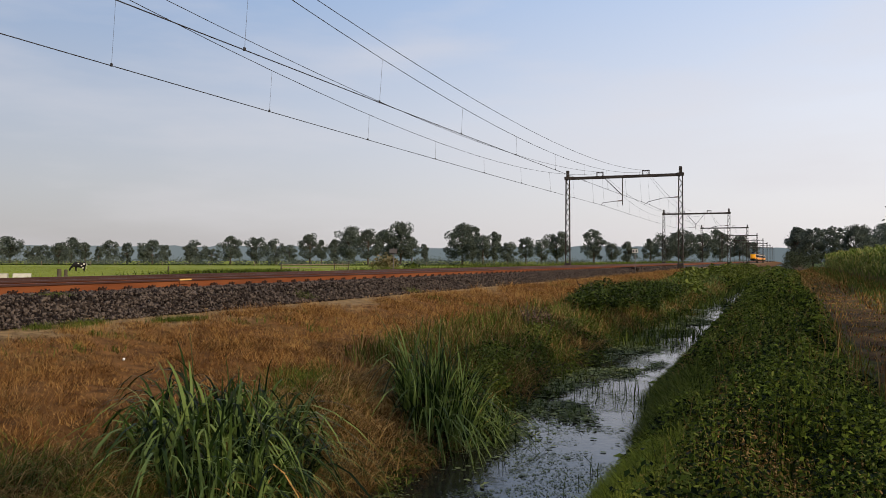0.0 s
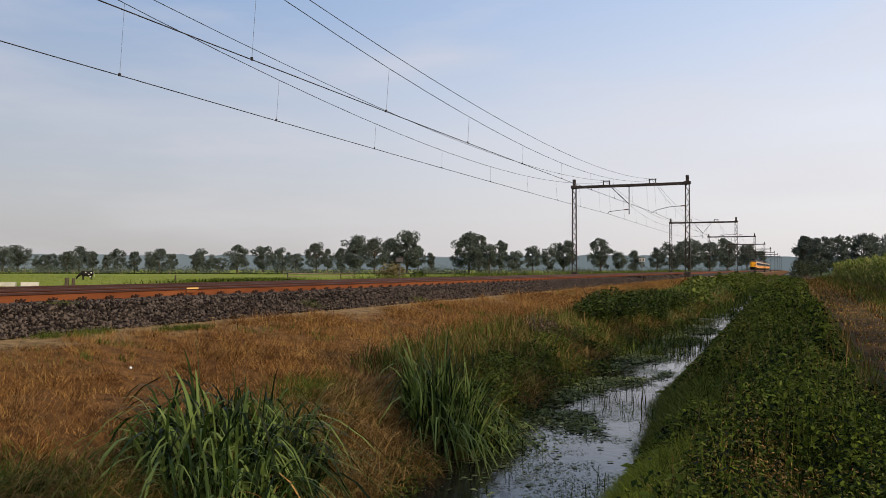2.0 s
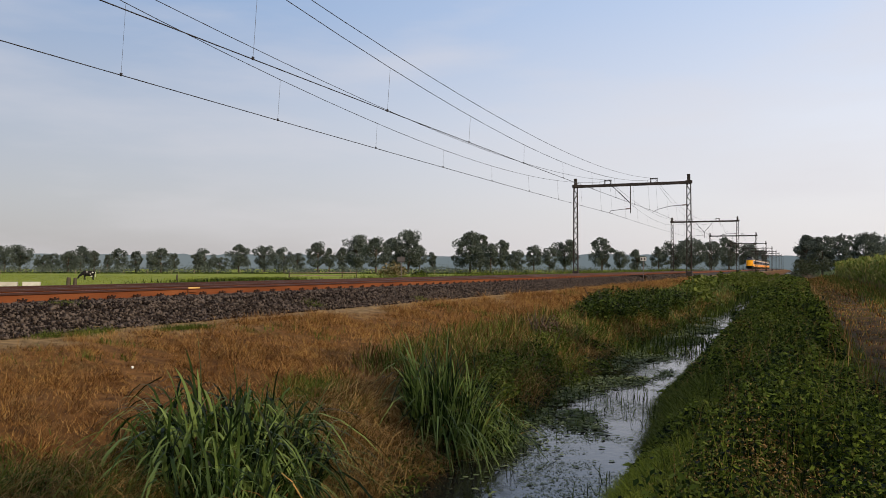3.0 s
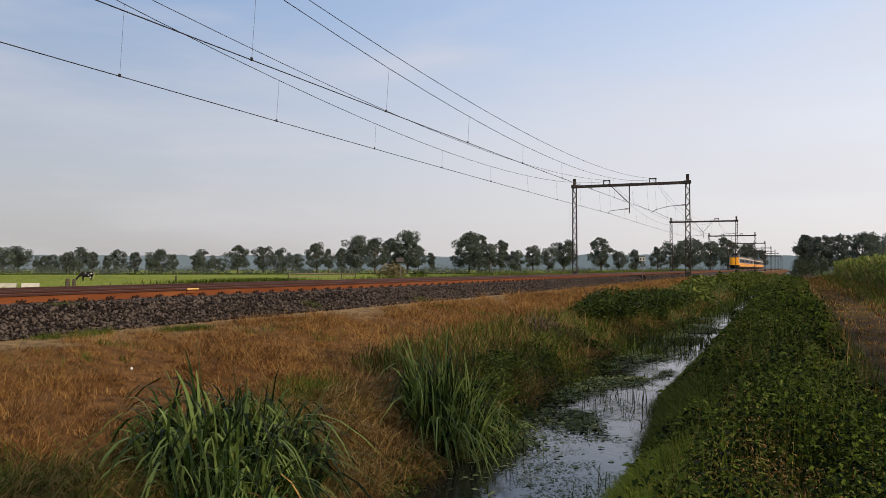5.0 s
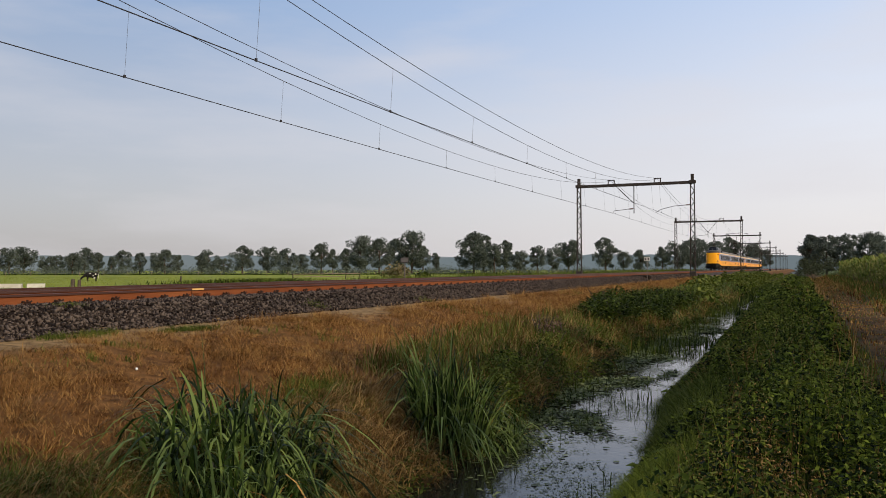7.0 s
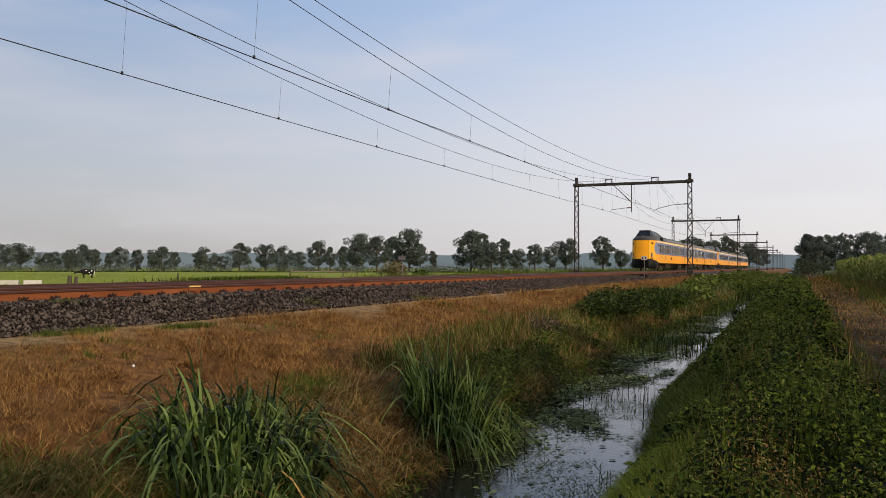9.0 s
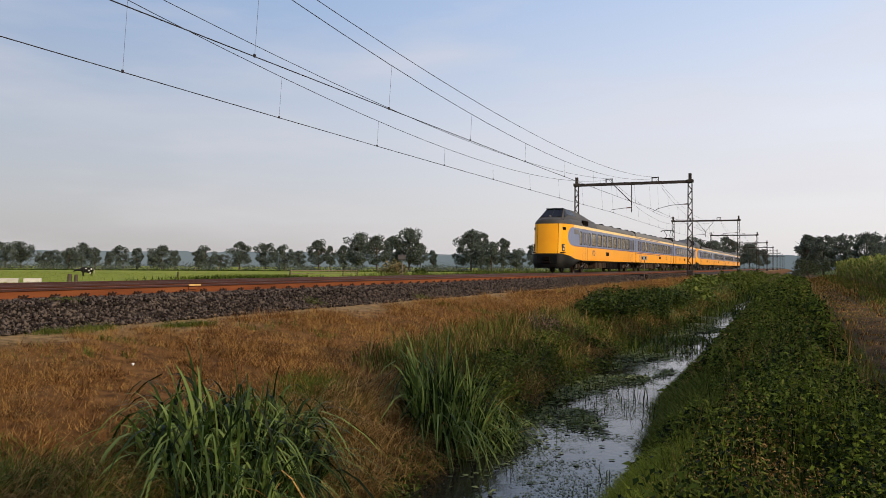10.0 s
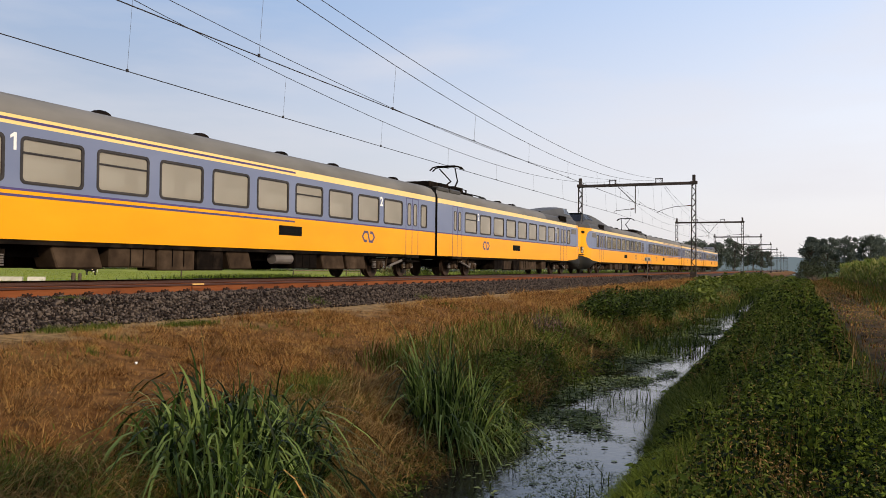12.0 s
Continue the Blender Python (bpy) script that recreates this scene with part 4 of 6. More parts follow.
    for s in (-1, 1):
        def at(u, f):
            wt, wb, zt = float(np.interp(u, U, WT)), float(np.interp(u, U, WB)), float(np.interp(u, U, ZT)) - .06
            zb, zm, wm = 3.70, 3.70 + (zt + .06 - 3.70) * .45, wb * .6 + wt * .4
            return (s * (wm + (wt - wm) * f), yf(u), zm + (zt - zm) * f)
        pane("windscreen_corner", [at(1.2, .2), at(1.9, .08), at(1.9, .86)], (s, 0, .3))
        pane("cab_side_window", [at(2.0, .05), at(2.58, .0), at(2.44, .93), at(2.0, .93)], (s, 0, .3))
        pane("cab_side_window", [at(2.66, .0), at(3.2, .0), at(2.84, .93), at(2.5, .93)], (s, 0, .3))
        pane("cab_side_window", [at(3.27, .0), at(3.85, .0), at(3.25, .93), at(2.9, .93)], (s, 0, .3))
        g = bmesh.new()
        add_box(g, *sorted((s * 1.25, s * 1.375)), NOSE - 6.3, NOSE - 4.7, 3.52, 3.88)
        for k in range(9):
            add_box(g, *sorted((s * 1.27, s * 1.39)), NOSE - 6.25, NOSE - 4.75, 3.55 + k * .036, 3.563 + k * .036)
        part("roof_louvre", g, M["under"], c)
    lampb = bmesh.new()
    bmesh.ops.create_uvsphere(lampb, u_segments=12, v_segments=8, radius=.075, matrix=pose(0, NOSE - .62, 3.98))
    part("top_lamp", lampb, M["tank"], c, "small lamp below the windscreen")
    part("cab_brow", box(-.65, .65, NOSE - 2.1, NOSE - 1.84, 4.585, 4.63, bevel=.012), M["black"], c)
    # plough and couplings
    rows = []
    for u, zt, zb, k in ((4.2, .93, .86, 1.0), (3.2, .97, .72, 1.0), (2.2, 1.02, .50, 1.0), (1.4, 1.12, .40, 1.0), (.8, 1.24, .36, .99), (.3, 1.32, .34, .98), (.02, 1.36, .36, .97), (-.09, 1.36, .38, .62)):
        w = nose_half(u) * k + (.10 if u < 1.5 else .02)
        rows.append([(w - .02, NOSE - u, zt), (w + .02, NOSE - u + .03, (zt + zb) / 2), (w - .12, NOSE - u + .0, zb), (-w + .12, NOSE - u + .0, zb), (-w - .02, NOSE - u + .03, (zt + zb) / 2), (-w + .02, NOSE - u, zt)])
    child("plough", loft(rows, "plough", M["plough"], cap=True), c, "dark grey skirt under the nose")
    part("coupling_recess", box(-.72, .72, NOSE - .10, NOSE + .13, .62, 1.30, bevel=.03), M["black"], c)
    cp = bmesh.new()
    add_box(cp, -.2, .2, NOSE - .1, NOSE + .24, .86, 1.16, .03)
    add_box(cp, -.3, .3, NOSE + .14, NOSE + .26, .68, .80, .02)
    part("coupler", cp, M["under"], c)
    gangway(c, -.12, .12)
    bogie(c, 3.6)
    bogie(c, NOSE - 5.2)
    underframe(c, 6.2, NOSE - 8.6, 11 if with_pantograph else 8)
    if with_pantograph:
        pantograph(c, 4.2)
        for u in (.6, 2.0):
            for s in (-1, 1):
                bm = box(*sorted((s * .55, s * 1.2)), u, u + 1.2, 3.8, 4.02, bevel=.05)
                part("resistor_cover", bm, M["cab_grey"], c)
    roof_vents(c, [1.6, 5.4, 9.5, 13.0, 16.0] if not with_pantograph else [9.0, 11.5, 14.0])
    interior(c, .2, NOSE - 5)
    return c


SPEED, GAP2 = 37.6, 32.66      # metres a second; where the joint between the second and third coach stands at 12 s
COACHES = []


def build_train():
    lead = end_coach(False)
    powered = end_coach(True)
    mid = mid_coach(True)
    G = GAP2
    nose3 = G + NOSE + .6
    lay = [(lead, G - 26.4, 180), (mid, G, 180), (powered, G, 0)]
    for ob, y, rz in lay:
        COACHES.append((ob, y, rz))
    g4 = nose3 + NOSE
    for src, y, rz in ((powered, g4, 180), (mid, g4, 0), (mid, g4 + 26.4, 0), (lead, g4 + 52.8, 0)):
        COACHES.append((copy_thing(src, pose(FAR, y, FAR_Z + .01, 0, 0, rz)), y, rz))
    for ob, y, rz in COACHES:
        ob.matrix_basis = pose(FAR, y, FAR_Z + .01, 0, 0, rz)


build_train()


# ---- leaves and blades ----


def blades(c, h, w, lean, az, curl=None, seg=1):
    """Grass blades as arrays. c: feet (n, 3); h: length; w: width; lean: how far the tip goes out, in lengths; az: which way."""
    n = len(c)
    d = np.stack([np.cos(az), np.sin(az), 0 * az], 1)
    turn = az + rng.uniform(-1.2, 1.2, n)
    side = np.stack([-np.sin(turn), np.cos(turn), 0 * az], 1)
    up = np.array([0, 0, 1.0])
    rows = []
    for k in range(seg + 1):
        t = k / seg
        out = lean * t ** 2.1
        rise = t * np.sqrt(np.maximum(.05, 1 - .55 * np.minimum(lean, 1.2) ** 2)) - (0 if curl is None else curl * t ** 3.6)
        p = c + d * (out * h)[:, None] + up * (rise * h)[:, None]
        if k == seg:
            rows.append(p[:, None])
        else:
            ww = (w * (1 - .75 * t ** 2.2) / 2)[:, None] * side
            rows.append(np.stack([p - ww, p + ww], 1))
    V = np.concatenate(rows, 1)
    per = 2 * seg + 1
    F = []
    for k in range(seg):
        a = 2 * k
        if k < seg - 1:
            F += [(a, a + 1, a + 2), (a + 1, a + 3, a + 2)]
        else:
            F += [(a, a + 1, a + 2)]
    F = np.array(F)[None] + (np.arange(n) * per)[:, None, None]
    return V.reshape(-1, 3), F.reshape(-1, 3)


def leaves(c, size, flat=.5, ratio=.5, droop=None, az=None):
    """Folded leaves as arrays, two triangles each; flat: how level they lie; az: which way they point."""
    n = len(c)
    az = rng.uniform(0, 2 * math.pi, n) if az is None else az
    d = np.stack([np.cos(az), np.sin(az), rng.normal(0, 1 - flat, n) - (0 if droop is None else droop)], 1)
    d /= np.linalg.norm(d, axis=1)[:, None]
    s = np.cross(d, np.array([0, 0, 1.0]) + rng.normal(0, .45 * (1.4 - flat), (n, 3)))
    s /= np.linalg.norm(s, axis=1)[:, None] + 1e-9
    u = np.cross(s, d)
    L = size[:, None]
    V = np.stack([c, c + d * L * .45 + s * L * ratio * .5 + u * L * .08, c + d * L, c + d * L * .45 - s * L * ratio * .5 + u * L * .08], 1)
    F = np.array([(0, 1, 2), (0, 2, 3)])[None] + (np.arange(n) * 4)[:, None, None]
    return V.reshape(-1, 3), F.reshape(-1, 3)


def merge(*sets):
    V, F, S, o = [], [], [], 0
    for k, (v, f) in enumerate(sets):
        V.append(v)
        F.append(f + o)
        S.append(np.full(len(f), k))
        o += len(v)
    return np.concatenate(V), np.concatenate(F), np.concatenate(S)


# ---- trees ----


def tree(x, y, h, w, seed, zb=-1.1, kind="oak", leafy=900, leaf=None, group="tree row", label=""):
    """A tapered trunk with limbs, and a crown of leaf clumps gathered in uneven lobes."""
    r = np.random.default_rng(seed)
    slim = w < .55 * h
    t = thing("tree", label or ("slim dark green tree in the meadow's tree row" if slim else "broad dark green tree with an uneven crown, in a row"), "tree", group, pose(x, y, zb))
    clear = h * (r.uniform(.03, .10) if leaf or group == "wood edge" else r.uniform(.10, .24))
    h, w = h * 1.03, w * 1.22
    bm = bmesh.new()
    lean = r.uniform(-.03, .03, 2)
    tops = (lean[0] * h, lean[1] * h, h * .8)
    add_rod(bm, (0, 0, -.2), (tops[0] * .5, tops[1] * .5, h * .45), .024 * h + .05, .016 * h + .03, 7)
    add_rod(bm, (tops[0] * .5, tops[1] * .5, h * .45), tops, .016 * h + .03, .02, 6)
    for k in range(8):
        a, z = r.uniform(0, 6.28), h * r.uniform(.2, .6)
        q = r.uniform(.5, .9) * w / 2
        add_rod(bm, (tops[0] * z / h, tops[1] * z / h, z), (math.cos(a) * q, math.sin(a) * q, z + h * r.uniform(.1, .28)), .010 * h + .02, .012, 5)
    part("trunk", bm, M["bark"], t)
    n_lobes = int(17 + 15 * min(1.6, w / 6))
    fork, top = r.uniform(.35, .6), r.uniform(.8, 1.15)
    lobes = []
    for k in range(n_lobes):
        t1 = (k + r.uniform(.1, .9)) / n_lobes
        wide = w / 2 * (max(.04, 1 - (abs(t1 - fork) / (max(fork, 1 - fork) * top)) ** 2) ** .5)
        a1, q = r.uniform(0, 6.28), r.uniform(.1, 1) ** .6
        lobes.append((np.array([math.cos(a1) * q * wide * .86, math.sin(a1) * q * wide * .86, clear + (h - clear) * (.05 + .88 * t1)]), r.uniform(.55, 1.35) * (.085 * w + .038 * h)))
    per = leafy // n_lobes
    C = []
    for c, rad in lobes:
        v = r.normal(size=(per, 3))
        v /= np.linalg.norm(v, axis=1)[:, None]
        C.append(c + v * (rad * r.uniform(.35, 1.08, per) ** .6)[:, None] * np.array([1, 1, .8]))
    C = np.concatenate(C)
    C[:, 2] = np.clip(C[:, 2], clear * .7, h * 1.01)
    size = r.uniform(.6, 1.4, len(C)) * (leaf or max(.24, .034 * h))
    v, f = leaves(C, size, .2, .85)
    child("crown", bulk("crown", v, f, M["leaf" if leaf else "leaf_hazed"]), t)
    return t


ROW_WEST = [(-222.4, 176.2, 7.7, 7.6), (-229.3, 187.2, 8.2, 8.0), (-192.2, 164.0, 4.8, 4.1), (-233.2, 203.2, 6.0, 4.2), (-180.5, 162.3, 5.5, 5.2), (-220.5, 203.3, 8.2, 9.8), (-186.1, 176.5, 6.0, 2.6), (-194.7, 189.8, 5.2, 2.1), (-198.9, 198.8, 7.2, 5.1), (-169.1, 175.1, 6.0, 3.1), (-201.6, 216.5, 6.7, 5.8), (-157.3, 172.0, 6.5, 6.1), (-192.1, 216.5, 6.2, 2.7), (-157.7, 187.3, 5.6, 3.9), (-168.3, 202.9, 7.1, 5.6), (-168.6, 210.4, 4.6, 5.4), (-143.5, 187.3, 7.9, 6.6), (-166.3, 231.2, 8.7, 8.5), (-126.9, 185.0, 6.7, 5.2), (-154.7, 233.6, 6.2, 5.0), (-217.5, 160.0, 7.1, 9.7)]
ROW_MID = [(-126.5, 201.4, 8.7, 5.5), (-129.8, 213.1, 7.4, 3.4), (-108.7, 185.3, 6.6, 5.0), (-129.6, 229.9, 11.6, 9.4), (-98.1, 183.5, 9.1, 5.4), (-117.5, 230.0, 10.6, 6.1), (-96.8, 199.7, 11.3, 8.9), (-100.3, 214.3, 7.9, 3.6), (-100.7, 224.3, 6.1, 2.4), (-78.6, 199.4, 10.6, 9.2), (-93.2, 245.2, 12.2, 7.2), (-71.3, 194.9, 7.1, 3.4), (-85.9, 244.6, 10.3, 5.7), (-69.7, 210.1, 6.0, 5.5), (-70.4, 228.8, 7.8, 4.9)]
ROW_EAST = [(-72.4, 252.1, 7.9, 4.7), (-71.2, 267.1, 10.5, 8.3), (-51.8, 234.7, 10.1, 6.2), (-57.8, 291.4, 7.5, 6.0), (-41.3, 232.2, 6.4, 4.8), (-44.5, 291.5, 8.6, 5.9), (-33.6, 252.8, 9.3, 7.5), (-31.4, 271.5, 10.6, 9.0), (-30.0, 325.0, 11.4, 8.4), (-26.0, 357.0, 13.9, 8.4), (-26.5, 515.0, 15.4, 12.5), (-27.0, 700.0, 16.0, 13.0)]
WOOD_EDGE = [(2.0, 214.0, 9.2, 4.5), (2.4, 218.8, 9.2, 5.5), (4.8, 190.0, 8.0, 4.8), (10.9, 235.9, 10.0, 5.9), (12.6, 188.2, 8.4, 5.8), (20.3, 235.9, 10.3, 7.2), (21.5, 204.7, 9.3, 7.4)]


def build_trees():
    for name, rows in (("west tree row", ROW_WEST), ("middle tree row", ROW_MID), ("tree row by the line", ROW_EAST)):
        for k, (x, y, h, w) in enumerate(rows):
            tree(x, y, h, w, 100 + k * 7 + int(abs(x)), leafy=int(3200 + 560 * w), group=name)
    for k, (x, y, h, w) in enumerate(WOOD_EDGE):
        tree(x, y, h, w * 1.25, 300 + k, zb=-.95, leafy=8000, group="wood edge", label="dense dark green tree at the edge of a wood")
    for k, (x, y, h, w) in enumerate(((1.5, 121, 2.4, 4.2), (4.5, 133, 3.0, 5), (.9, 141, 2.6, 4), (7.5, 145, 3.2, 6), (9.5, 128, 3.4, 5), (0.8, 160, 3.5, 5), (2.5, 165, 4.5, 6))):
        bush("shrub", x, y, ground_here(x, y), w / 2, w / 2, h, 700, .22, "leaf", 400 + k, "low dark green shrub beside the path", "shrub", "shrubs by the path")
    # unseen young trees beside the path, added so that their shade lies on the bank
    for k, (x, y, h, w) in enumerate(((5.0, 14.5, 4.6, 5.0), (5.2, 7.0, 5.0, 5.2), (5.4, -0.5, 5.4, 5.4), (5.4, -7.5, 5.4, 5.4), (5.0, 20.3, 4.4, 4.6), (4.9, 10.7, 4.4, 4.6))):
        tree(x, y, h, w, 80 + k, zb=-1.0, leafy=5600 if y > 3 else 4200, leaf=.15, group="trees by the path", label="young leafy shade tree beside the trodden path")
    # the one tree in view, whose twigs lean over the path
    tree(4.75, 25.5, 4.5, 3.6, 77, zb=-1.05, leafy=6400, leaf=.075, group="trees by the path", label="young leafy shade tree beside the trodden path")


def ground_here(x, y):
    return float(ground_z(x, y))


def bush(name, x, y, z, rx, ry, h, n, leaf, mat, seed, label, category, group="", twigs=9):
    """A rounded, uneven shrub: twigs from the root and a shell of leaves over several lobes."""
    r = np.random.default_rng(seed)
    t = thing(name, label, category, group, pose(x, y, z))
    bm = bmesh.new()
    for k in range(twigs):
        a, q = r.uniform(0, 6.28), r.uniform(.2, .8)
        add_rod(bm, (0, 0, -.1), (math.cos(a) * rx * q, math.sin(a) * ry * q, h * r.uniform(.5, .95)), .02, .006, 4)
    part("twig_bundle", bm, M["bark"], t)
    C = []
    lob = 14
    for k in range(lob):
        a, q = r.uniform(0, 6.28), math.sqrt(r.uniform(0, 1)) * .85
        c = np.array([math.cos(a) * q * rx, math.sin(a) * q * ry, h * (.30 + .42 * (1 - q * q) * r.uniform(.6, 1.1))])
        v = r.normal(size=(n // lob, 3))
        v /= np.linalg.norm(v, axis=1)[:, None]
        C.append(c + v * np.array([rx * .38, ry * .30, h * .30]) * (r.uniform(.3, 1.1, n // lob) ** .5)[:, None])
    C = np.concatenate(C)
    C[:, 2] = np.maximum(C[:, 2], .03)
    v, f = leaves(C, r.uniform(.6, 1.4, len(C)) * leaf, .4, .7)
    child("foliage", bulk("foliage", v, f, M[mat]), t)
    return t


def belt(name, radius, a0, a1, low, high, mat, seed, label):
    """A far belt of woods: an uneven silhouette so distant that it does not shift."""
    r = np.random.default_rng(seed)
    n = 1100
    a = np.radians(np.linspace(a0, a1, n))
    k = np.arange(n)
    top = low + (high - low) * (.4 + .16 * np.sin(k * .021 + seed) + .18 * np.sin(k * .13) + .14 * np.abs(np.sin(k * .23 + 1.3 * np.sin(k * .07))) + .05 * r.random(n))
    v = [(-math.sin(t) * radius, math.cos(t) * radius, z) for t, zz in zip(a, top) for z in (-3, zz)]
    f = [(2 * i, 2 * i + 1, 2 * i + 3, 2 * i + 2) for i in range(n - 1)]
    tagged(new(name, mesh_of(name, v, f, M[mat])), label, "woods", kind="structure")


def understory():
    """Low bushes that close the gaps under the tree rows."""
    C = []
    for rows in (ROW_WEST, ROW_MID, ROW_EAST):
        for x, y, h, w in rows:
            for k in range(5):
                m = 90
                c = np.array([x + rng.normal(0, 7), y + rng.normal(0, 7), -1.1 + rng.uniform(.2, 1.0)])
                C.append(c + rng.normal(0, 1, (m, 3)) * np.array([1.5, 1.5, rng.uniform(.3, .9)]))
    C = np.concatenate(C)
    C[:, 2] = np.maximum(C[:, 2], -1.1)
    v, f = leaves(C, rng.uniform(.25, .55, len(C)), .2, .85)
    tagged(new("understory", bulk("understory", v, f, M["leaf_hazed"])), "low dark bushes under the distant tree rows", "bushes", kind="stuff")


build_trees()
understory()
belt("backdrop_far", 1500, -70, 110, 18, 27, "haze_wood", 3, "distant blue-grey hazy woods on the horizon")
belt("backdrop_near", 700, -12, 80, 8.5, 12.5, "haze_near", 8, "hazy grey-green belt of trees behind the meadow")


# ---- things in the meadow and beside the tracks ----
def blob(bm, c, r, seg=12):
    """An egg-shaped lump added to bm."""
    m = Matrix.Translation(c) @ Matrix.Diagonal((*r, 1))
    bmesh.ops.create_uvsphere(bm, u_segments=seg, v_segments=8, radius=1, matrix=m)
    return bm


COW_AT = Matrix.Translation((-77.5, 72.7, -1.12)) @ pose(0, 0, 0, 0, 0, 227) @ Matrix.Scale(.78, 4)
COW_MOVES = []


def cow():
    """A black and white cow that grazes and later lifts its head; neck and head swing about the shoulder."""
    c = thing("cow", "black and white cow grazing in the green meadow", "cow", at=COW_AT)
    bm = bmesh.new()
    blob(bm, (0, 0, 1.00), (.84, .33, .38), 16)
    blob(bm, (.55, 0, 1.06), (.36, .29, .38))
    blob(bm, (-.64, 0, 1.10), (.34, .31, .34))
    blob(bm, (-.25, 0, .74), (.30, .20, .18))
    add_rod(bm, (-.88, 0, 1.28), (.6, 0, 1.36), .09, .10, 8)
    part("body", bm, M["cowhide"], c)
    neck = part("neck", add_rod(bmesh.new(), (-.12, 0, .06), (.56, 0, -.52), .25, .13, 10), M["cowhide"], c)
    hd = bmesh.new()
    blob(hd, (.60, 0, -.62), (.14, .12, .17))
    add_rod(hd, (.60, 0, -.62), (.74, 0, -.92), .12, .08, 8)
    for s in (-1, 1):
        blob(hd, (.52, s * .19, -.54), (.04, .11, .05), 8)
    part("head", hd, M["cowhide"], neck)
    COW_MOVES.append((c, neck))
    for x, y in ((.55, .2), (.42, -.2), (-.74, .2), (-.60, -.2)):
        bm = add_rod(bmesh.new(), (x, y, .85), (x + .03, y, .42), .12, .06, 8)
        add_rod(bm, (x + .03, y, .42), (x, y, 0), .06, .05, 8)
        part("leg", bm, M["cowhide"], c)
    part("tail", sweep([(-.94, 0, 1.25), (-1.02, 0, 1.05), (-1.03, 0, .7), (-1.0, 0, .45)], .03), M["cowwhite"], c)
    for x, y, z, a, b in ((.16, .24, 1.22, .16, .10), (-.62, .285, 1.16, .17, .15), (-.28, .30, .92, .13, .10), (.16, -.24, 1.22, .16, .10), (-.62, -.285, 1.16, .17, .15), (-.28, -.30, .92, .13, .10)):
        part("white_patch", blob(bmesh.new(), (x, y, z), (a * .75, .05, b * .75), 10), M["cowwhite"], c)
    part("udder", blob(bmesh.new(), (-.45, 0, .58), (.17, .14, .13), 10), M["cowwhite"], c)


def fence_post(x, y, h, r, label="weathered wooden fence post in the meadow"):
    p = thing("fence_post", label, "fence post", "meadow fence posts", pose(x, y, -1.1))
    part("post", rod((0, 0, -.2), (0.02, 0, h), r, r * .85, 8), M["bark"], p)
    part("post_cap", rod((0.02, 0, h), (0.02, 0, h + .03), r * .9, r * .5, 8), M["bark"], p)


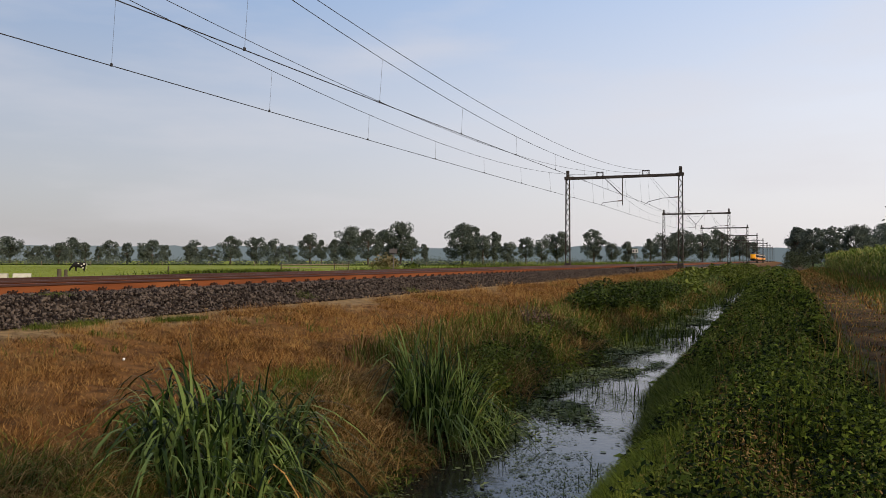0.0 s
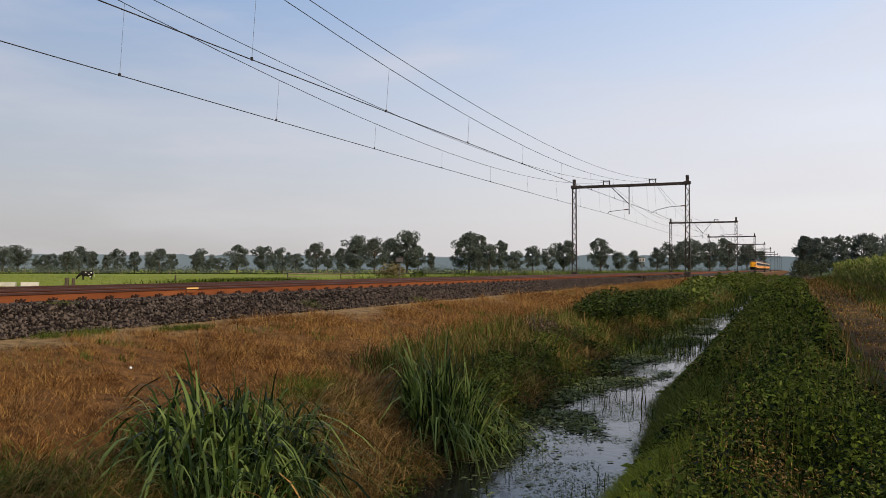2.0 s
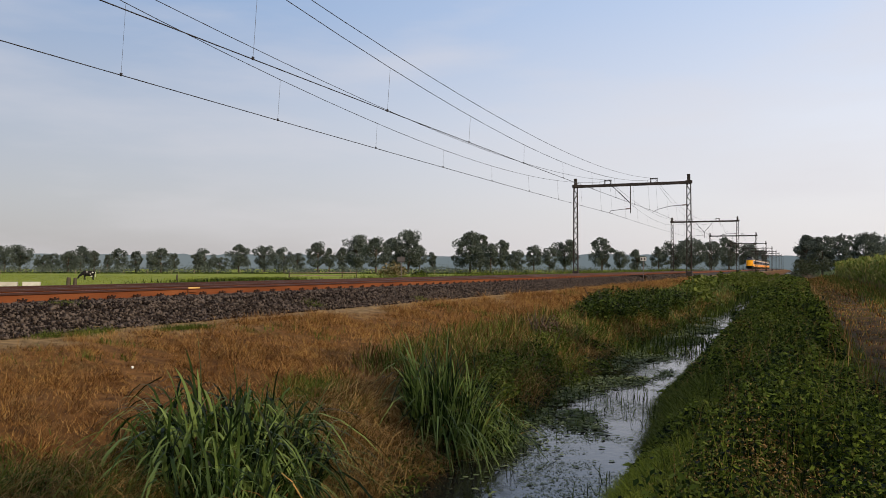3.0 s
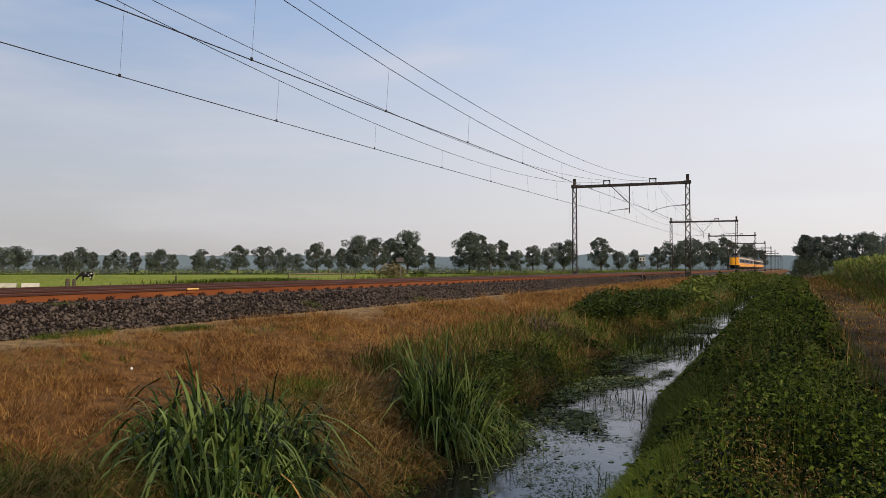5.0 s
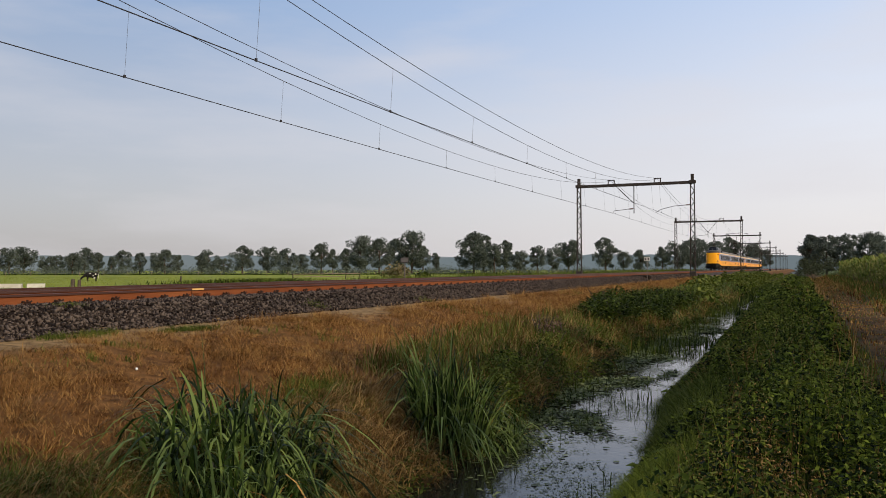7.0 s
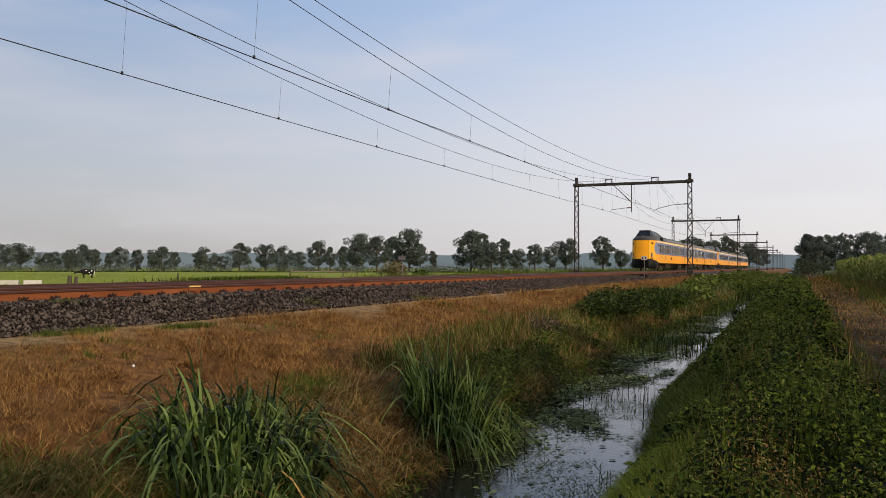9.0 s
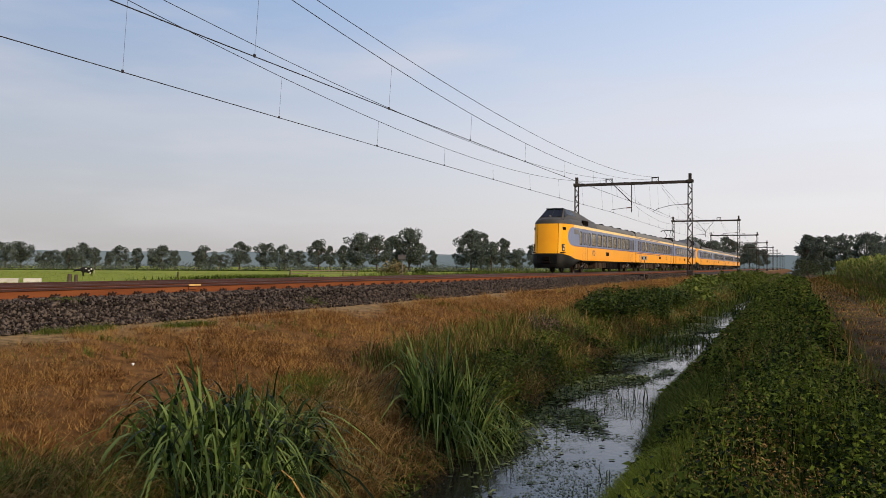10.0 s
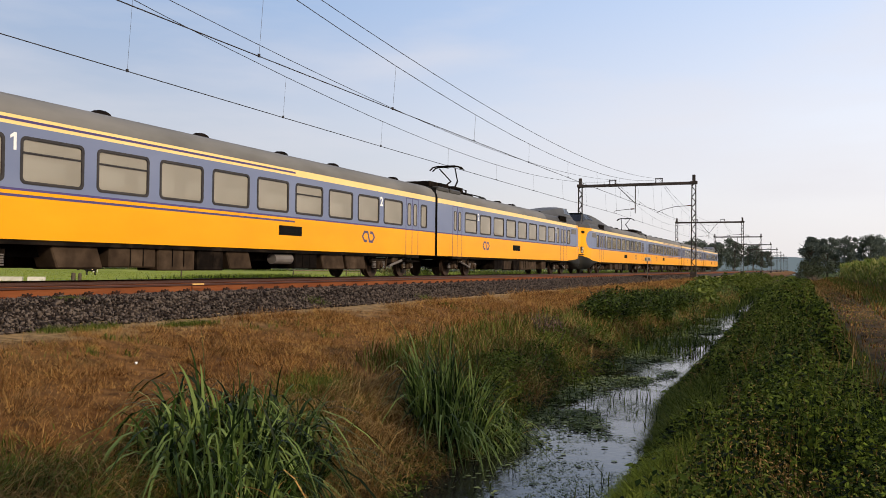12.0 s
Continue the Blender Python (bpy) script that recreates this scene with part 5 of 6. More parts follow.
def build_meadow():
    cow()
    for x, y, h, r in ((-56.1, 50.5, .62, .19), (-55.75, 50.85, .58, .15), (-57.9, 65.6, .75, .09), (-58.5, 86.5, .9, .08), (-58.9, 104.2, 1.05, .09), (-58.2, 99.0, .9, .08), (-60.0, 118.0, .9, .08), (-61, 133, .95, .08)):
        fence_post(x, y, h, r)
    for a, b in (((-58.5, 86.5), (-58.2, 99.0)), ((-58.2, 99.0), (-58.9, 104.2))):
        g = thing("fence_rail", "grey wooden rail between two fence posts", "fence rail", "fence rails", pose(0, 0, -1.1))
        for z in (.45, .8):
            part("rail_bar", add_rod(bmesh.new(), (*a, z), (*b, z), .04, seg=6), M["wood"], g)
    # far meadow fence: thin pale posts in a row
    bm = bmesh.new()
    for k in range(34):
        x, y = -150 + k * 3.9, 118 + k * 2.75
        add_rod(bm, (x, y, -1.2), (x, y, -.15), .045, seg=5)
    ob = new("far_fence_posts", bpy.data.meshes.new("far_fence_posts"))
    bm.to_mesh(ob.data)
    bm.free()
    ob.data.materials.append(M["wood"])
    tagged(ob, "row of pale fence posts far across the meadow", "fence posts", kind="stuff")
    # pale troughs lying in the meadow
    for a, b in (((-58.6, 43.6), (-56.2, 45.7)), ((-56.0, 46.0), (-55.1, 46.9))):
        s = thing("field_trough", "long low pale concrete trough lying in the meadow", "trough", "field troughs", pose(0, 0, -1.1))
        d = (Vector(b) - Vector(a))
        m = Matrix.Translation((*a, 0)) @ pose(0, 0, 0, 0, 0, math.degrees(math.atan2(d.y, d.x)))
        for name, q in (("long_side", (0, d.length, -.32, -.24, 0, .34)), ("long_side", (0, d.length, .24, .32, 0, .34)), ("bottom", (0.02, d.length - .02, -.24, .24, 0, .08)), ("end_side", (0, .08, -.24, .24, .08, .33)), ("end_side", (d.length - .08, d.length, -.24, .24, .08, .33))):
            part(name, box(*q, bevel=.015), M["concrete"], s).matrix_basis = m
    # notice sign beyond the tracks
    s = thing("trackside_sign", "small pale sign on a thin post beyond the tracks", "sign", at=pose(-21, 42.4, -.75))
    part("post", rod((0, 0, -.2), (0, 0, 1.85), .03, seg=8), M["tank"], s)
    part("plate", box(-.24, .24, -.06, -.035, 1.50, 1.76, bevel=.006), M["tank"], s)
    part("plate_border", box(-.26, .26, -.034, -.02, 1.48, 1.78, bevel=.006), M["steel"], s)
    # marker post and low case beside the near track
    s = thing("track_marker", "thin pale post with a small white figure plate beside the track", "marker post", at=pose(-9.62, 56.5, -.45))
    part("post", rod((0, 0, -.1), (0, 0, 1.55), .026, seg=8), M["tank"], s)
    part("plate", box(-.20, .20, -.07, -.04, 1.33, 1.60, bevel=.01), M["concrete"], s)
    for dx in (-.11, .10):
        part("figure_bar", box(dx - .04, dx + .04, -.076, -.069, 1.39, 1.54), M["steel"], s)
    s = thing("cable_case", "low dark cable case lying on the ballast edge", "cable case", at=pose(-10.05, 57.0, -.33))
    part("body", box(-.55, .55, -.4, .4, -.1, .22, bevel=.03), M["under"], s)
    part("lid", box(-.58, .58, -.43, .43, .22, .26, bevel=.01), M["steel"], s)
    # painted marker on the near rail
    s = thing("rail_marker", "faded yellow marker plate on the rusty rail", "marker plate", at=pose(-11.078, 13.05, 0))
    part("plate", box(-.004, .004, -.17, .17, -.026, .004), M["marker"], s)
    part("clamp", box(-.02, .012, -.18, .06, -.10, -.046, bevel=.005), M["rust"], s)
    # a scrap of pale litter in the dry grass
    s = thing("litter_scrap", "small crumpled white scrap lying in the dry grass", "litter", at=pose(-6.75, 6.95, ground_here(-6.75, 6.95) + .02))
    bm = bmesh.new()
    bmesh.ops.create_icosphere(bm, subdivisions=1, radius=.017)
    for v in bm.verts:
        v.co *= 1 + .35 * math.sin(v.co.x * 190 + v.co.y * 70)
    part("paper", bm, M["white"], s)


build_meadow()

# ---- plants ----


def stuff(name, arrays, mats, label, category):
    v, f, s = arrays
    return tagged(new(name, bulk(name, v, f, [M[m] for m in mats], s)), label, category, kind="stuff")


def field_points(n, x0, x1, y0, y1, power=1.8):
    y = y0 + (y1 - y0) * rng.random(n) ** power
    x = rng.uniform(x0, x1, n)
    return x, y


def feet(x, y, sink=.01):
    return np.stack([x, y, ground_z(x, y) - sink], 1)


def tufts(n_tuft, per, x0, x1, y0, y1, spread, power=1.8, keep=None):
    """Feet of blades gathered in tufts."""
    x, y = field_points(n_tuft, x0, x1, y0, y1, power)
    if keep is not None:
        k = keep(x, y)
        x, y = x[k], y[k]
    n = len(x)
    s = spread * (1 + y / 25)
    xx = (x[:, None] + rng.normal(0, 1, (n, per)) * s[:, None]).ravel()
    yy = (y[:, None] + rng.normal(0, 1, (n, per)) * s[:, None]).ravel()
    return xx, yy, np.repeat(rng.random(n), per)


def dry_grass():
    keep = lambda x, y: ((x < -8.0) * (lumps(x, y, 1.1, 9) > -.45) + (x > -8.0) > 0) & (x < -3.75 + drift(y))
    x, y, q = tufts(25000, 16, -8.7, -3.75, 2.2, 75, .05, 2.0, keep)
    far = 1 + y / 19
    swell = .8 * lumps(x, y, 1.3, 6) + .6 * lumps(x, y, 3.1, 2) + .9 * lumps(x, y, 8.5, 11)
    high = np.where((x < -5.8) & (y > 11), 1.2, 1.0) * (1 + .5 * swell)
    h = rng.uniform(.035, .10, len(x)) * np.clip(high, .25, 2.5) * (.6 + .8 * q) * (1 + y / 60)
    az = (q * 41) % 6.28 + rng.normal(0, .8, len(x))
    a = blades(feet(x, y), h, rng.uniform(.0028, .006, len(x)) * far, rng.uniform(.45, 1.35, len(x)), az)
    # matted tussocks of older, greyer straw
    x, y, q = tufts(2300, 34, -8.3, -3.8, 2.4, 50, .075, 1.7, lambda x, y: (lumps(x, y, 1.9, 17) > .1) & (x < -3.8 + drift(y)))
    far = 1 + y / 19
    d = blades(feet(x, y), rng.uniform(.05, .16, len(x)) * (.6 + .6 * q), rng.uniform(.0025, .005, len(x)) * far, rng.uniform(.7, 1.4, len(x)), (q * 53) % 6.28 + rng.normal(0, 1.1, len(x)), rng.uniform(.1, .6, len(x)), seg=3)
    # greener grass: thin over the field, thick round the clumps and at the corner by the water
    x, y, q = tufts(1400, 14, -8.9, -3.6, 2.2, 60, .06, 1.8, lambda x, y: (lumps(x, y, .8, 12) > .25 - .5 * (x > -4.8)) & (x > -8.1) & (x < -3.6 + drift(y)))
    px, py = np.array([-4.75, -4.55, -4.35, -5.0, -4.6, -5.3]), np.array([7.0, 7.7, 6.6, 8.0, 3.9, 3.6])
    k = rng.integers(0, len(px), 9000)
    x, y = np.concatenate([x, px[k] + rng.normal(0, .20, 9000)]), np.concatenate([y, py[k] + rng.normal(0, .30, 9000)])
    far = 1 + y / 14
    b = blades(feet(x, y), rng.uniform(.04, .14, len(x)) * np.sqrt(far), rng.uniform(.004, .008, len(x)) * far, rng.uniform(.2, 1.0, len(x)), rng.uniform(0, 6.28, len(x)), rng.uniform(0, .4, len(x)), seg=2)
    stuff("dry_grass", merge(a, d, b), ["straw", "dull", "green_blade"], "sun-dried brown grass with a few green tufts", "grass")
    # long lank grass hanging over the ditch's edge
    x, y, q = tufts(5600, 18, -4.8, -3.42, 2.6, 70, .055, 1.7)
    x = along(x, y)
    far = 1 + y / 16
    h = rng.uniform(.12, .40, len(x)) * (.4 + .9 * q)
    green = (lumps(x, y, 1.0, 21) + .5 * lumps(x, y, 2.7, 4) + rng.normal(0, .3, len(x))) > np.where((y > 5.5) & (y < 9), .25, -.1)
    az = rng.normal(0, 1.0, len(x)) + (q - .5)
    sets = []
    for g in (False, True):
        k = green == g
        sets.append(blades(feet(x[k], y[k]), h[k], rng.uniform(.004, .008, k.sum()) * far[k], rng.uniform(.5, 1.2, k.sum()), az[k], rng.uniform(.2, .9, k.sum()), 4))
    stuff("bank_grass", merge(*sets), ["dull", "green_blade"], "lank green and straw grass hanging over the ditch bank", "grass")
    # small green tufts on the sandy strip and in the ballast
    px = np.array([-8.95, -8.8, -8.95, -8.6, -8.55, -8.5, -10.1, -9.3, -9.5])
    py = np.array([7.75, 8.15, 8.6, 9.6, 9.9, 10.15, 9.0, 20.0, 14.9])
    rr = np.array([.14, .18, .14, .14, .16, .14, .12, .2, .16])
    k = rng.integers(0, len(px), 3000)
    x, y = px[k] + rng.normal(0, 1, 3000) * rr[k] * .6, py[k] + rng.normal(0, 1, 3000) * rr[k]
    a = blades(feet(x, y), rng.uniform(.04, .13, 3000), rng.uniform(.004, .008, 3000), rng.uniform(.3, 1, 3000), rng.uniform(0, 6.28, 3000), seg=2)
    stuff("strip_tufts", merge(a), ["green_blade"], "small green tufts on the sandy strip beside the ballast", "grass")


def sedge(x, y, n, h, spread, seed, label, dead=.04, arching=.5, wide=.021):
    """A clump of long arching sword leaves."""
    global rng
    keep, rng = rng, np.random.default_rng(seed)
    z = ground_here(x, y)
    a, q = rng.uniform(0, 6.28, n), np.sqrt(rng.random(n))
    c = np.stack([np.cos(a) * q * spread[0], np.sin(a) * q * spread[1], np.zeros(n)], 1)
    c[:, 2] = ground_z(x + c[:, 0], y + c[:, 1]) - z - .03
    out = np.where(rng.random(n) < .75, a + rng.normal(0, .7, n), rng.uniform(0, 6.28, n))
    arch = rng.random(n) < arching
    hh = h * rng.uniform(.55, 1.1, n) * np.where(arch, 1.06, .86)
    lean = np.where(arch, rng.uniform(.35, .95, n), .08 + .5 * q * rng.random(n))
    curl = np.where(arch, rng.uniform(.6, 1.5, n), rng.uniform(0, .3, n))
    k = int(n * dead) + 1
    w = wide * rng.uniform(.6, 1.35, n)
    s1 = blades(c[k:], hh[k:], w[k:], lean[k:], out[k:], curl[k:], 8)
    s2 = blades(c[:k], hh[:k] * .9, w[:k] * .8, lean[:k] + .3, out[:k], curl[:k] + .2, 8)
    rng = keep
    ob = thing("sedge_clump", label, "sedge", "sedge clumps", pose(x, y, z))
    vs, fs = s1[0].reshape(-1, 17, 3), s1[1].reshape(-1, 15, 3)
    fans = np.minimum((a[k:] / 6.2832 * 12).astype(int), 11)
    for j in range(12):
        m = np.flatnonzero(fans == j)
        if len(m):
            f = fs[m] - (m * 17)[:, None, None] + (np.arange(len(m)) * 17)[:, None, None]
            child("leaf_fan", bulk("leaf_fan", vs[m].reshape(-1, 3), f.reshape(-1, 3), M["reed"]), ob)
    child("withered_leaf_fan", bulk("dead_leaves", *s2, M["straw"]), ob, "dry straw-coloured leaves")["kind"] = "stuff"
    return ob


def build_sedges():
    sedge(-4.12, 5.40, 460, .98, (.62, .85), 1, "large green sedge clump with arching leaves on the bank", .03, .86, .028)
    sedge(-3.72, 4.80, 150, .78, (.38, .5), 2, "green sedge clump with drooping leaves at the water", .04, .7, .026)
    sedge(-3.72, 8.7, 560, 1.28, (.42, .62), 3, "tall dark green sedge clump standing at the ditch", .03, .42, .024)
    sedge(-3.35, 9.1, 190, .95, (.3, .5), 4, "low dark sedge leaning over the water", .04, .7, .022)
    sedge(-4.1, 5.35, 300, .55, (.66, .9), 5, "low dark undergrowth of sedge leaves on the bank", .05, .6, .022)
    sedge(-3.72, 8.7, 240, .65, (.5, .7), 6, "low dark undergrowth of sedge leaves at the ditch", .05, .5, .02)
    r = random.Random(4)
    for k in range(9):
        y = 30 + k * 4.5
        sedge(float(along(-3.9 - .4 * r.random(), y)), y + r.uniform(-1, 1), 160, r.uniform(.9, 1.35), (.6, 1.5), 20 + k, "pale green reed clump on the ditch bank", .15)


def mounds(x, y):
    """Uneven height of the weeds: rounded mounds with hollows between them."""
    r = np.random.default_rng(5)
    top = np.full(len(x), .16)
    for k in range(230):
        cy = 2.5 + 92 * r.random() ** 2.0
        cx, rad, hi = r.uniform(-1.3, .9), r.uniform(.20, .48) * (1 + cy / 50), r.uniform(.6, 1.6)
        top = np.maximum(top, hi * np.exp(-((x - cx) ** 2 + ((y - cy) * .75) ** 2) / rad ** 2))
    return top


# how steeply the weeds' outline leans away from the water, along the ditch
RIM_Y, RIM = np.array([5.4, 7.6, 9.7, 13, 18, 26, 49]), np.array([.776, .73, .86, 1.03, 1.0, 1.1, 1.35])


def weeds():
    """Nettles and other weeds on the near bank, denser and smaller near the eye."""
    n = 7600
    y = 2.6 + 92 * rng.random(n) ** 2.1
    x = rng.uniform(-1.5, 1, n) * 1.0
    x = np.minimum(x, .95 - .25 * np.clip((y - 8) / 10, 0, 1) - .1 * rng.random(n))
    x = along(x, y)
    z = ground_z(x, y)
    lump = mounds(x - drift(y) * .7, y)
    roof = .396 - np.abs(np.minimum(x, 0)) / np.interp(y, RIM_Y, RIM) - z
    h = np.minimum(rng.uniform(.60, .76, n) * lump, np.where(x < -.15, roof * np.clip(.25 + .75 * lump, .3, 1.0) * rng.uniform(.8, 1.0, n), 9))
    edge = np.clip((1.05 - x) / .6, .25, 1)
    h = h * edge
    k = (h > .07) & (np.hypot(x, y) > 2.5) & ~((x < -.75 - .2 * lumps(x, y, 2.0, 4)) & (y < 7.4)) & (((x + .72) / .34) ** 2 + ((y - 7.7) / .55) ** 2 > 1)
    x, y, z, h = x[k], y[k], z[k], h[k]
    n = len(x)
    stems = blades(np.stack([x, y, z - .02], 1), h * .95, .006 * (1 + y / 12), rng.uniform(.05, .35, n), rng.uniform(0, 6.28, n), seg=2)
    # leaves in drooping pairs up each stem, smaller towards the tip
    per = 30
    t = np.clip(np.linspace(.16, 1.0, per // 2).repeat(2)[None] + rng.uniform(-.04, .04, (n, per)), .1, 1.02)
    a = rng.uniform(0, 6.28, n)[:, None] + np.arange(per)[None] * math.pi + (np.arange(per) // 2)[None] * 1.57 + rng.normal(0, .35, (n, per))
    r = rng.uniform(.01, .07, (n, per)) * (1.2 - .8 * t) * (1 + y[:, None] / 18)
    c = np.stack([x[:, None] + np.cos(a) * r, y[:, None] + np.sin(a) * r, z[:, None] + h[:, None] * t], -1).reshape(-1, 3)
    patch = lumps(x, y * .8, 2.3, 33) + .6 * lumps(x, y, 4.6, 7) + rng.normal(0, .15, n)
    plant = np.interp(patch, [-1, -.3, .3, 1], [.030, .045, .062, .085])[:, None]
    size = (plant * rng.uniform(.7, 1.25, (n, per)) * (1.15 - .62 * t) * (1 + y[:, None] / 20)).ravel()
    a = a.ravel()
    seedy = lumps(x, y, 1.7, 14) + rng.normal(0, .25, n) > np.where((y > 3.5) & (y < 7.5) & (x > -.75) & (x < .1), .15, .85)
    kind = np.repeat(np.where(seedy, 2, (lumps(x, y, 2.0, 61) + rng.normal(0, .25, n) > .3) * 1), per)
    l1 = leaves(c[kind == 0], size[kind == 0], .55, .52, .35, a[kind == 0])
    l2 = leaves(c[kind == 1], size[kind == 1], .4, .34, .1, a[kind == 1])
    l3 = leaves(c[kind == 2], size[kind == 2] * .55, .3, .4, .0, a[kind == 2])
    stuff("bank_weeds", merge(l1, l2, l3, stems), ["nettle", "green_blade", "dull", "nettle"], "dense dark green nettles and weeds on the ditch bank", "weeds")
    # grass at the water's edge and between the weeds
    m = 46000
    y = 2.4 + 70 * rng.random(m) ** 2.0
    x = -1.62 + 2.77 * rng.random(m) ** 1.7
    x = along(x, y)
    near = 1 + y / 15
    roof = .396 - np.abs(np.minimum(x, 0)) / np.interp(y, RIM_Y, RIM) - ground_z(x, y)
    h = rng.uniform(.12, .34, m) * np.clip(1.2 - .25 * np.abs(x + 1.2), .5, 1.2) * np.where((x < -.6) & (y < 9), 1.15, 1.0)
    h = np.minimum(h, np.maximum(roof, .05))
    g = blades(feet(x, y), h, rng.uniform(.004, .008, m) * near, rng.uniform(.1, .7, m), rng.uniform(0, 6.28, m), rng.uniform(0, .3, m), 2)
    m = 7000
    y = rng.uniform(3.6, 7.6, m)
    x = rng.uniform(-1.75, -.72, m)
    roof = .396 - np.abs(x) / .80 - ground_z(x, y)
    fresh = blades(feet(x, y), np.minimum(rng.uniform(.16, .42, m), np.maximum(roof, .05)), rng.uniform(.004, .008, m), rng.uniform(.2, .9, m), rng.normal(2.8, 1.0, m), rng.uniform(.1, .7, m), 4)
    m = 16000
    y = 9.5 + 40 * rng.random(m) ** 1.5
    x = along(-1.62 + .75 * rng.random(m) ** 1.4 + .6 * bank_shift(y), y)
    roof = .396 - np.abs(x) / np.interp(y, RIM_Y, RIM) - ground_z(x, y)
    e = blades(feet(x, y), np.minimum(rng.uniform(.22, .55, m), np.maximum(roof, .04)), rng.uniform(.004, .008, m) * (1 + y / 15), rng.uniform(.2, .9, m), rng.normal(3.14, 1.2, m), rng.uniform(0, .5, m), 3)
    m = 1100
    y = 2.6 + 62 * rng.random(m) ** .9
    x = rng.uniform(-.9, .95, m)
    s = blades(feet(x, y), rng.uniform(.4, .8, m), .006 * (1 + y / 12), rng.uniform(.1, .5, m), rng.uniform(0, 6.28, m), rng.uniform(0, .4, m), 3)
    stuff("verge_grass", merge(g, e, fresh, s), ["green_blade", "green_blade", "pasture", "dull"], "fresh green grass and dry stalks among the weeds", "grass")
    # path edges and the rough grass beyond the path
    m = 42000
    y = 8 + 130 * rng.random(m) ** 1.6
    x = np.where(rng.random(m) < .3, rng.normal(1.75, .3, m), rng.uniform(2.4, 8, m))
    h = rng.uniform(.04, .22, m) * np.clip(np.abs(x - 1.8), .2, 1.3) * np.sqrt(1 + y / 30)
    g = blades(feet(x, y), h, rng.uniform(.006, .012, m) * (1 + y / 12), rng.uniform(.1, .8, m), rng.uniform(0, 6.28, m))
    k = rng.random(m) < np.where(x < 3.0, .7, .25)
    fa = np.repeat(k, 1)
    stuff("path_grass", merge((g[0], g[1][fa]), (g[0], g[1][~fa])), ["straw", "green_blade"], "rough green and dry grass beside the trodden path", "grass")


def brambles():
    r = random.Random(9)
    for k in range(9):
        y = 22.5 + k * 1.75
        bx = float(along(-4.4 + r.uniform(-.35, .3), y))
        bush("bramble_bush", bx, y, ground_here(bx, y) - .25, .85, 1.5, r.uniform(.85, 1.25), 2600, .085, "bramble", 500 + k, "dark green bramble bush covering the ditch bank", "bush", "bramble bushes")
    for k in range(12):
        y = 9.8 + k * .85
        bx = float(along(-3.95 + r.uniform(-.3, .35), y))
        bush("bank_herbs", bx, y, ground_here(bx, y) - .1, .5, .7, r.uniform(.3, .5), 1700, .045, "nettle" if k % 3 == 0 else "green_blade", 540 + k, "low green herbs on the ditch bank", "herbs", "bank herbs", 5)
    for k in range(26):
        y = 40 + k * 4.2
        bx = float(along(-4.6 + r.uniform(-.7, .7), y))
        bush("bank_scrub", bx, y, ground_here(bx, y) - .1, 1.0, 2.4, r.uniform(.8, 1.3), 420, .2, "green_blade", 560 + k, "yellowish green scrub along the distant ditch bank", "scrub", "bank scrub", 4)


def far_scrub():
    r = random.Random(12)
    for k in range(24):
        y = 62 + k * 6.5
        for x, h in ((-3.5, .95), (-1.15, .75)):
            bush("bank_scrub", x + float(drift(y)) + r.uniform(-.25, .25), y + r.uniform(-2, 2), WATER - .02 if x < -2 else ground_here(x + float(drift(y)), y) - .1, .55, 3.2, h * r.uniform(.7, 1.2), 420, .17, "green_blade" if k % 3 else "nettle", 700 + k * 2 + (x > -2), "green scrub closing in on the distant ditch", "scrub", "distant scrub", 4)


def near_cover():
    """Grass round and behind the camera's place, so that the ground is nowhere bare."""
    n = 26000
    x, y = rng.uniform(-8.6, -4.0, n), rng.uniform(-9, 2.6, n)
    a = blades(feet(x, y), rng.uniform(.03, .10, n), rng.uniform(.005, .009, n), rng.uniform(.4, 1.2, n), rng.uniform(0, 6.28, n))
    n = 22000
    x, y = np.where(rng.random(n) < .3, rng.uniform(-4.4, -3.3, n), rng.uniform(-1.6, 1.2, n)), rng.uniform(-9, 2.8, n)
    k = np.hypot(x, y) > .5
    x, y = x[k], y[k]
    n = len(x)
    b = blades(feet(x, y), rng.uniform(.08, .26, n), rng.uniform(.005, .009, n), rng.uniform(.1, .8, n), rng.uniform(0, 6.28, n), seg=2)
    n = 9000
    x, y = rng.uniform(2.4, 8, n), rng.uniform(-9, 9, n)
    c = blades(feet(x, y), rng.uniform(.08, .3, n), rng.uniform(.006, .011, n), rng.uniform(.1, .8, n), rng.uniform(0, 6.28, n), seg=2)
    stuff("near_grass", merge(a, b, c), ["straw", "green_blade", "green_blade"], "dry and green grass along the ditch and the path", "grass")
    bush("seeding_herb", -4.95, 16.4, ground_here(-4.95, 16.4), .4, .7, .6, 420, .045, "flower", 640, "faded pinkish herb gone to seed on the ditch bank", "herb")


def bank_tall_grass():
    """Tall green and straw grass growing through the brambles and herbs."""
    x, y, q = tufts(1500, 16, -5.3, -3.5, 9.5, 62, .09, 1.5)
    x = along(x, y)
    n = len(x)
    h = rng.uniform(.2, .6, n) * (.5 + .6 * q)
    g = (rng.random(n) < .6) == (q > .35)
    sets = [blades(feet(x[k], y[k]), h[k], .007 * (1 + y[k] / 14), rng.uniform(.15, .7, k.sum()), rng.uniform(0, 6.28, k.sum()), rng.uniform(0, .5, k.sum()), 4) for k in (g, ~g)]
    stuff("tall_bank_grass", merge(*sets), ["green_blade", "dull"], "tall green and straw grass between the brambles", "grass")


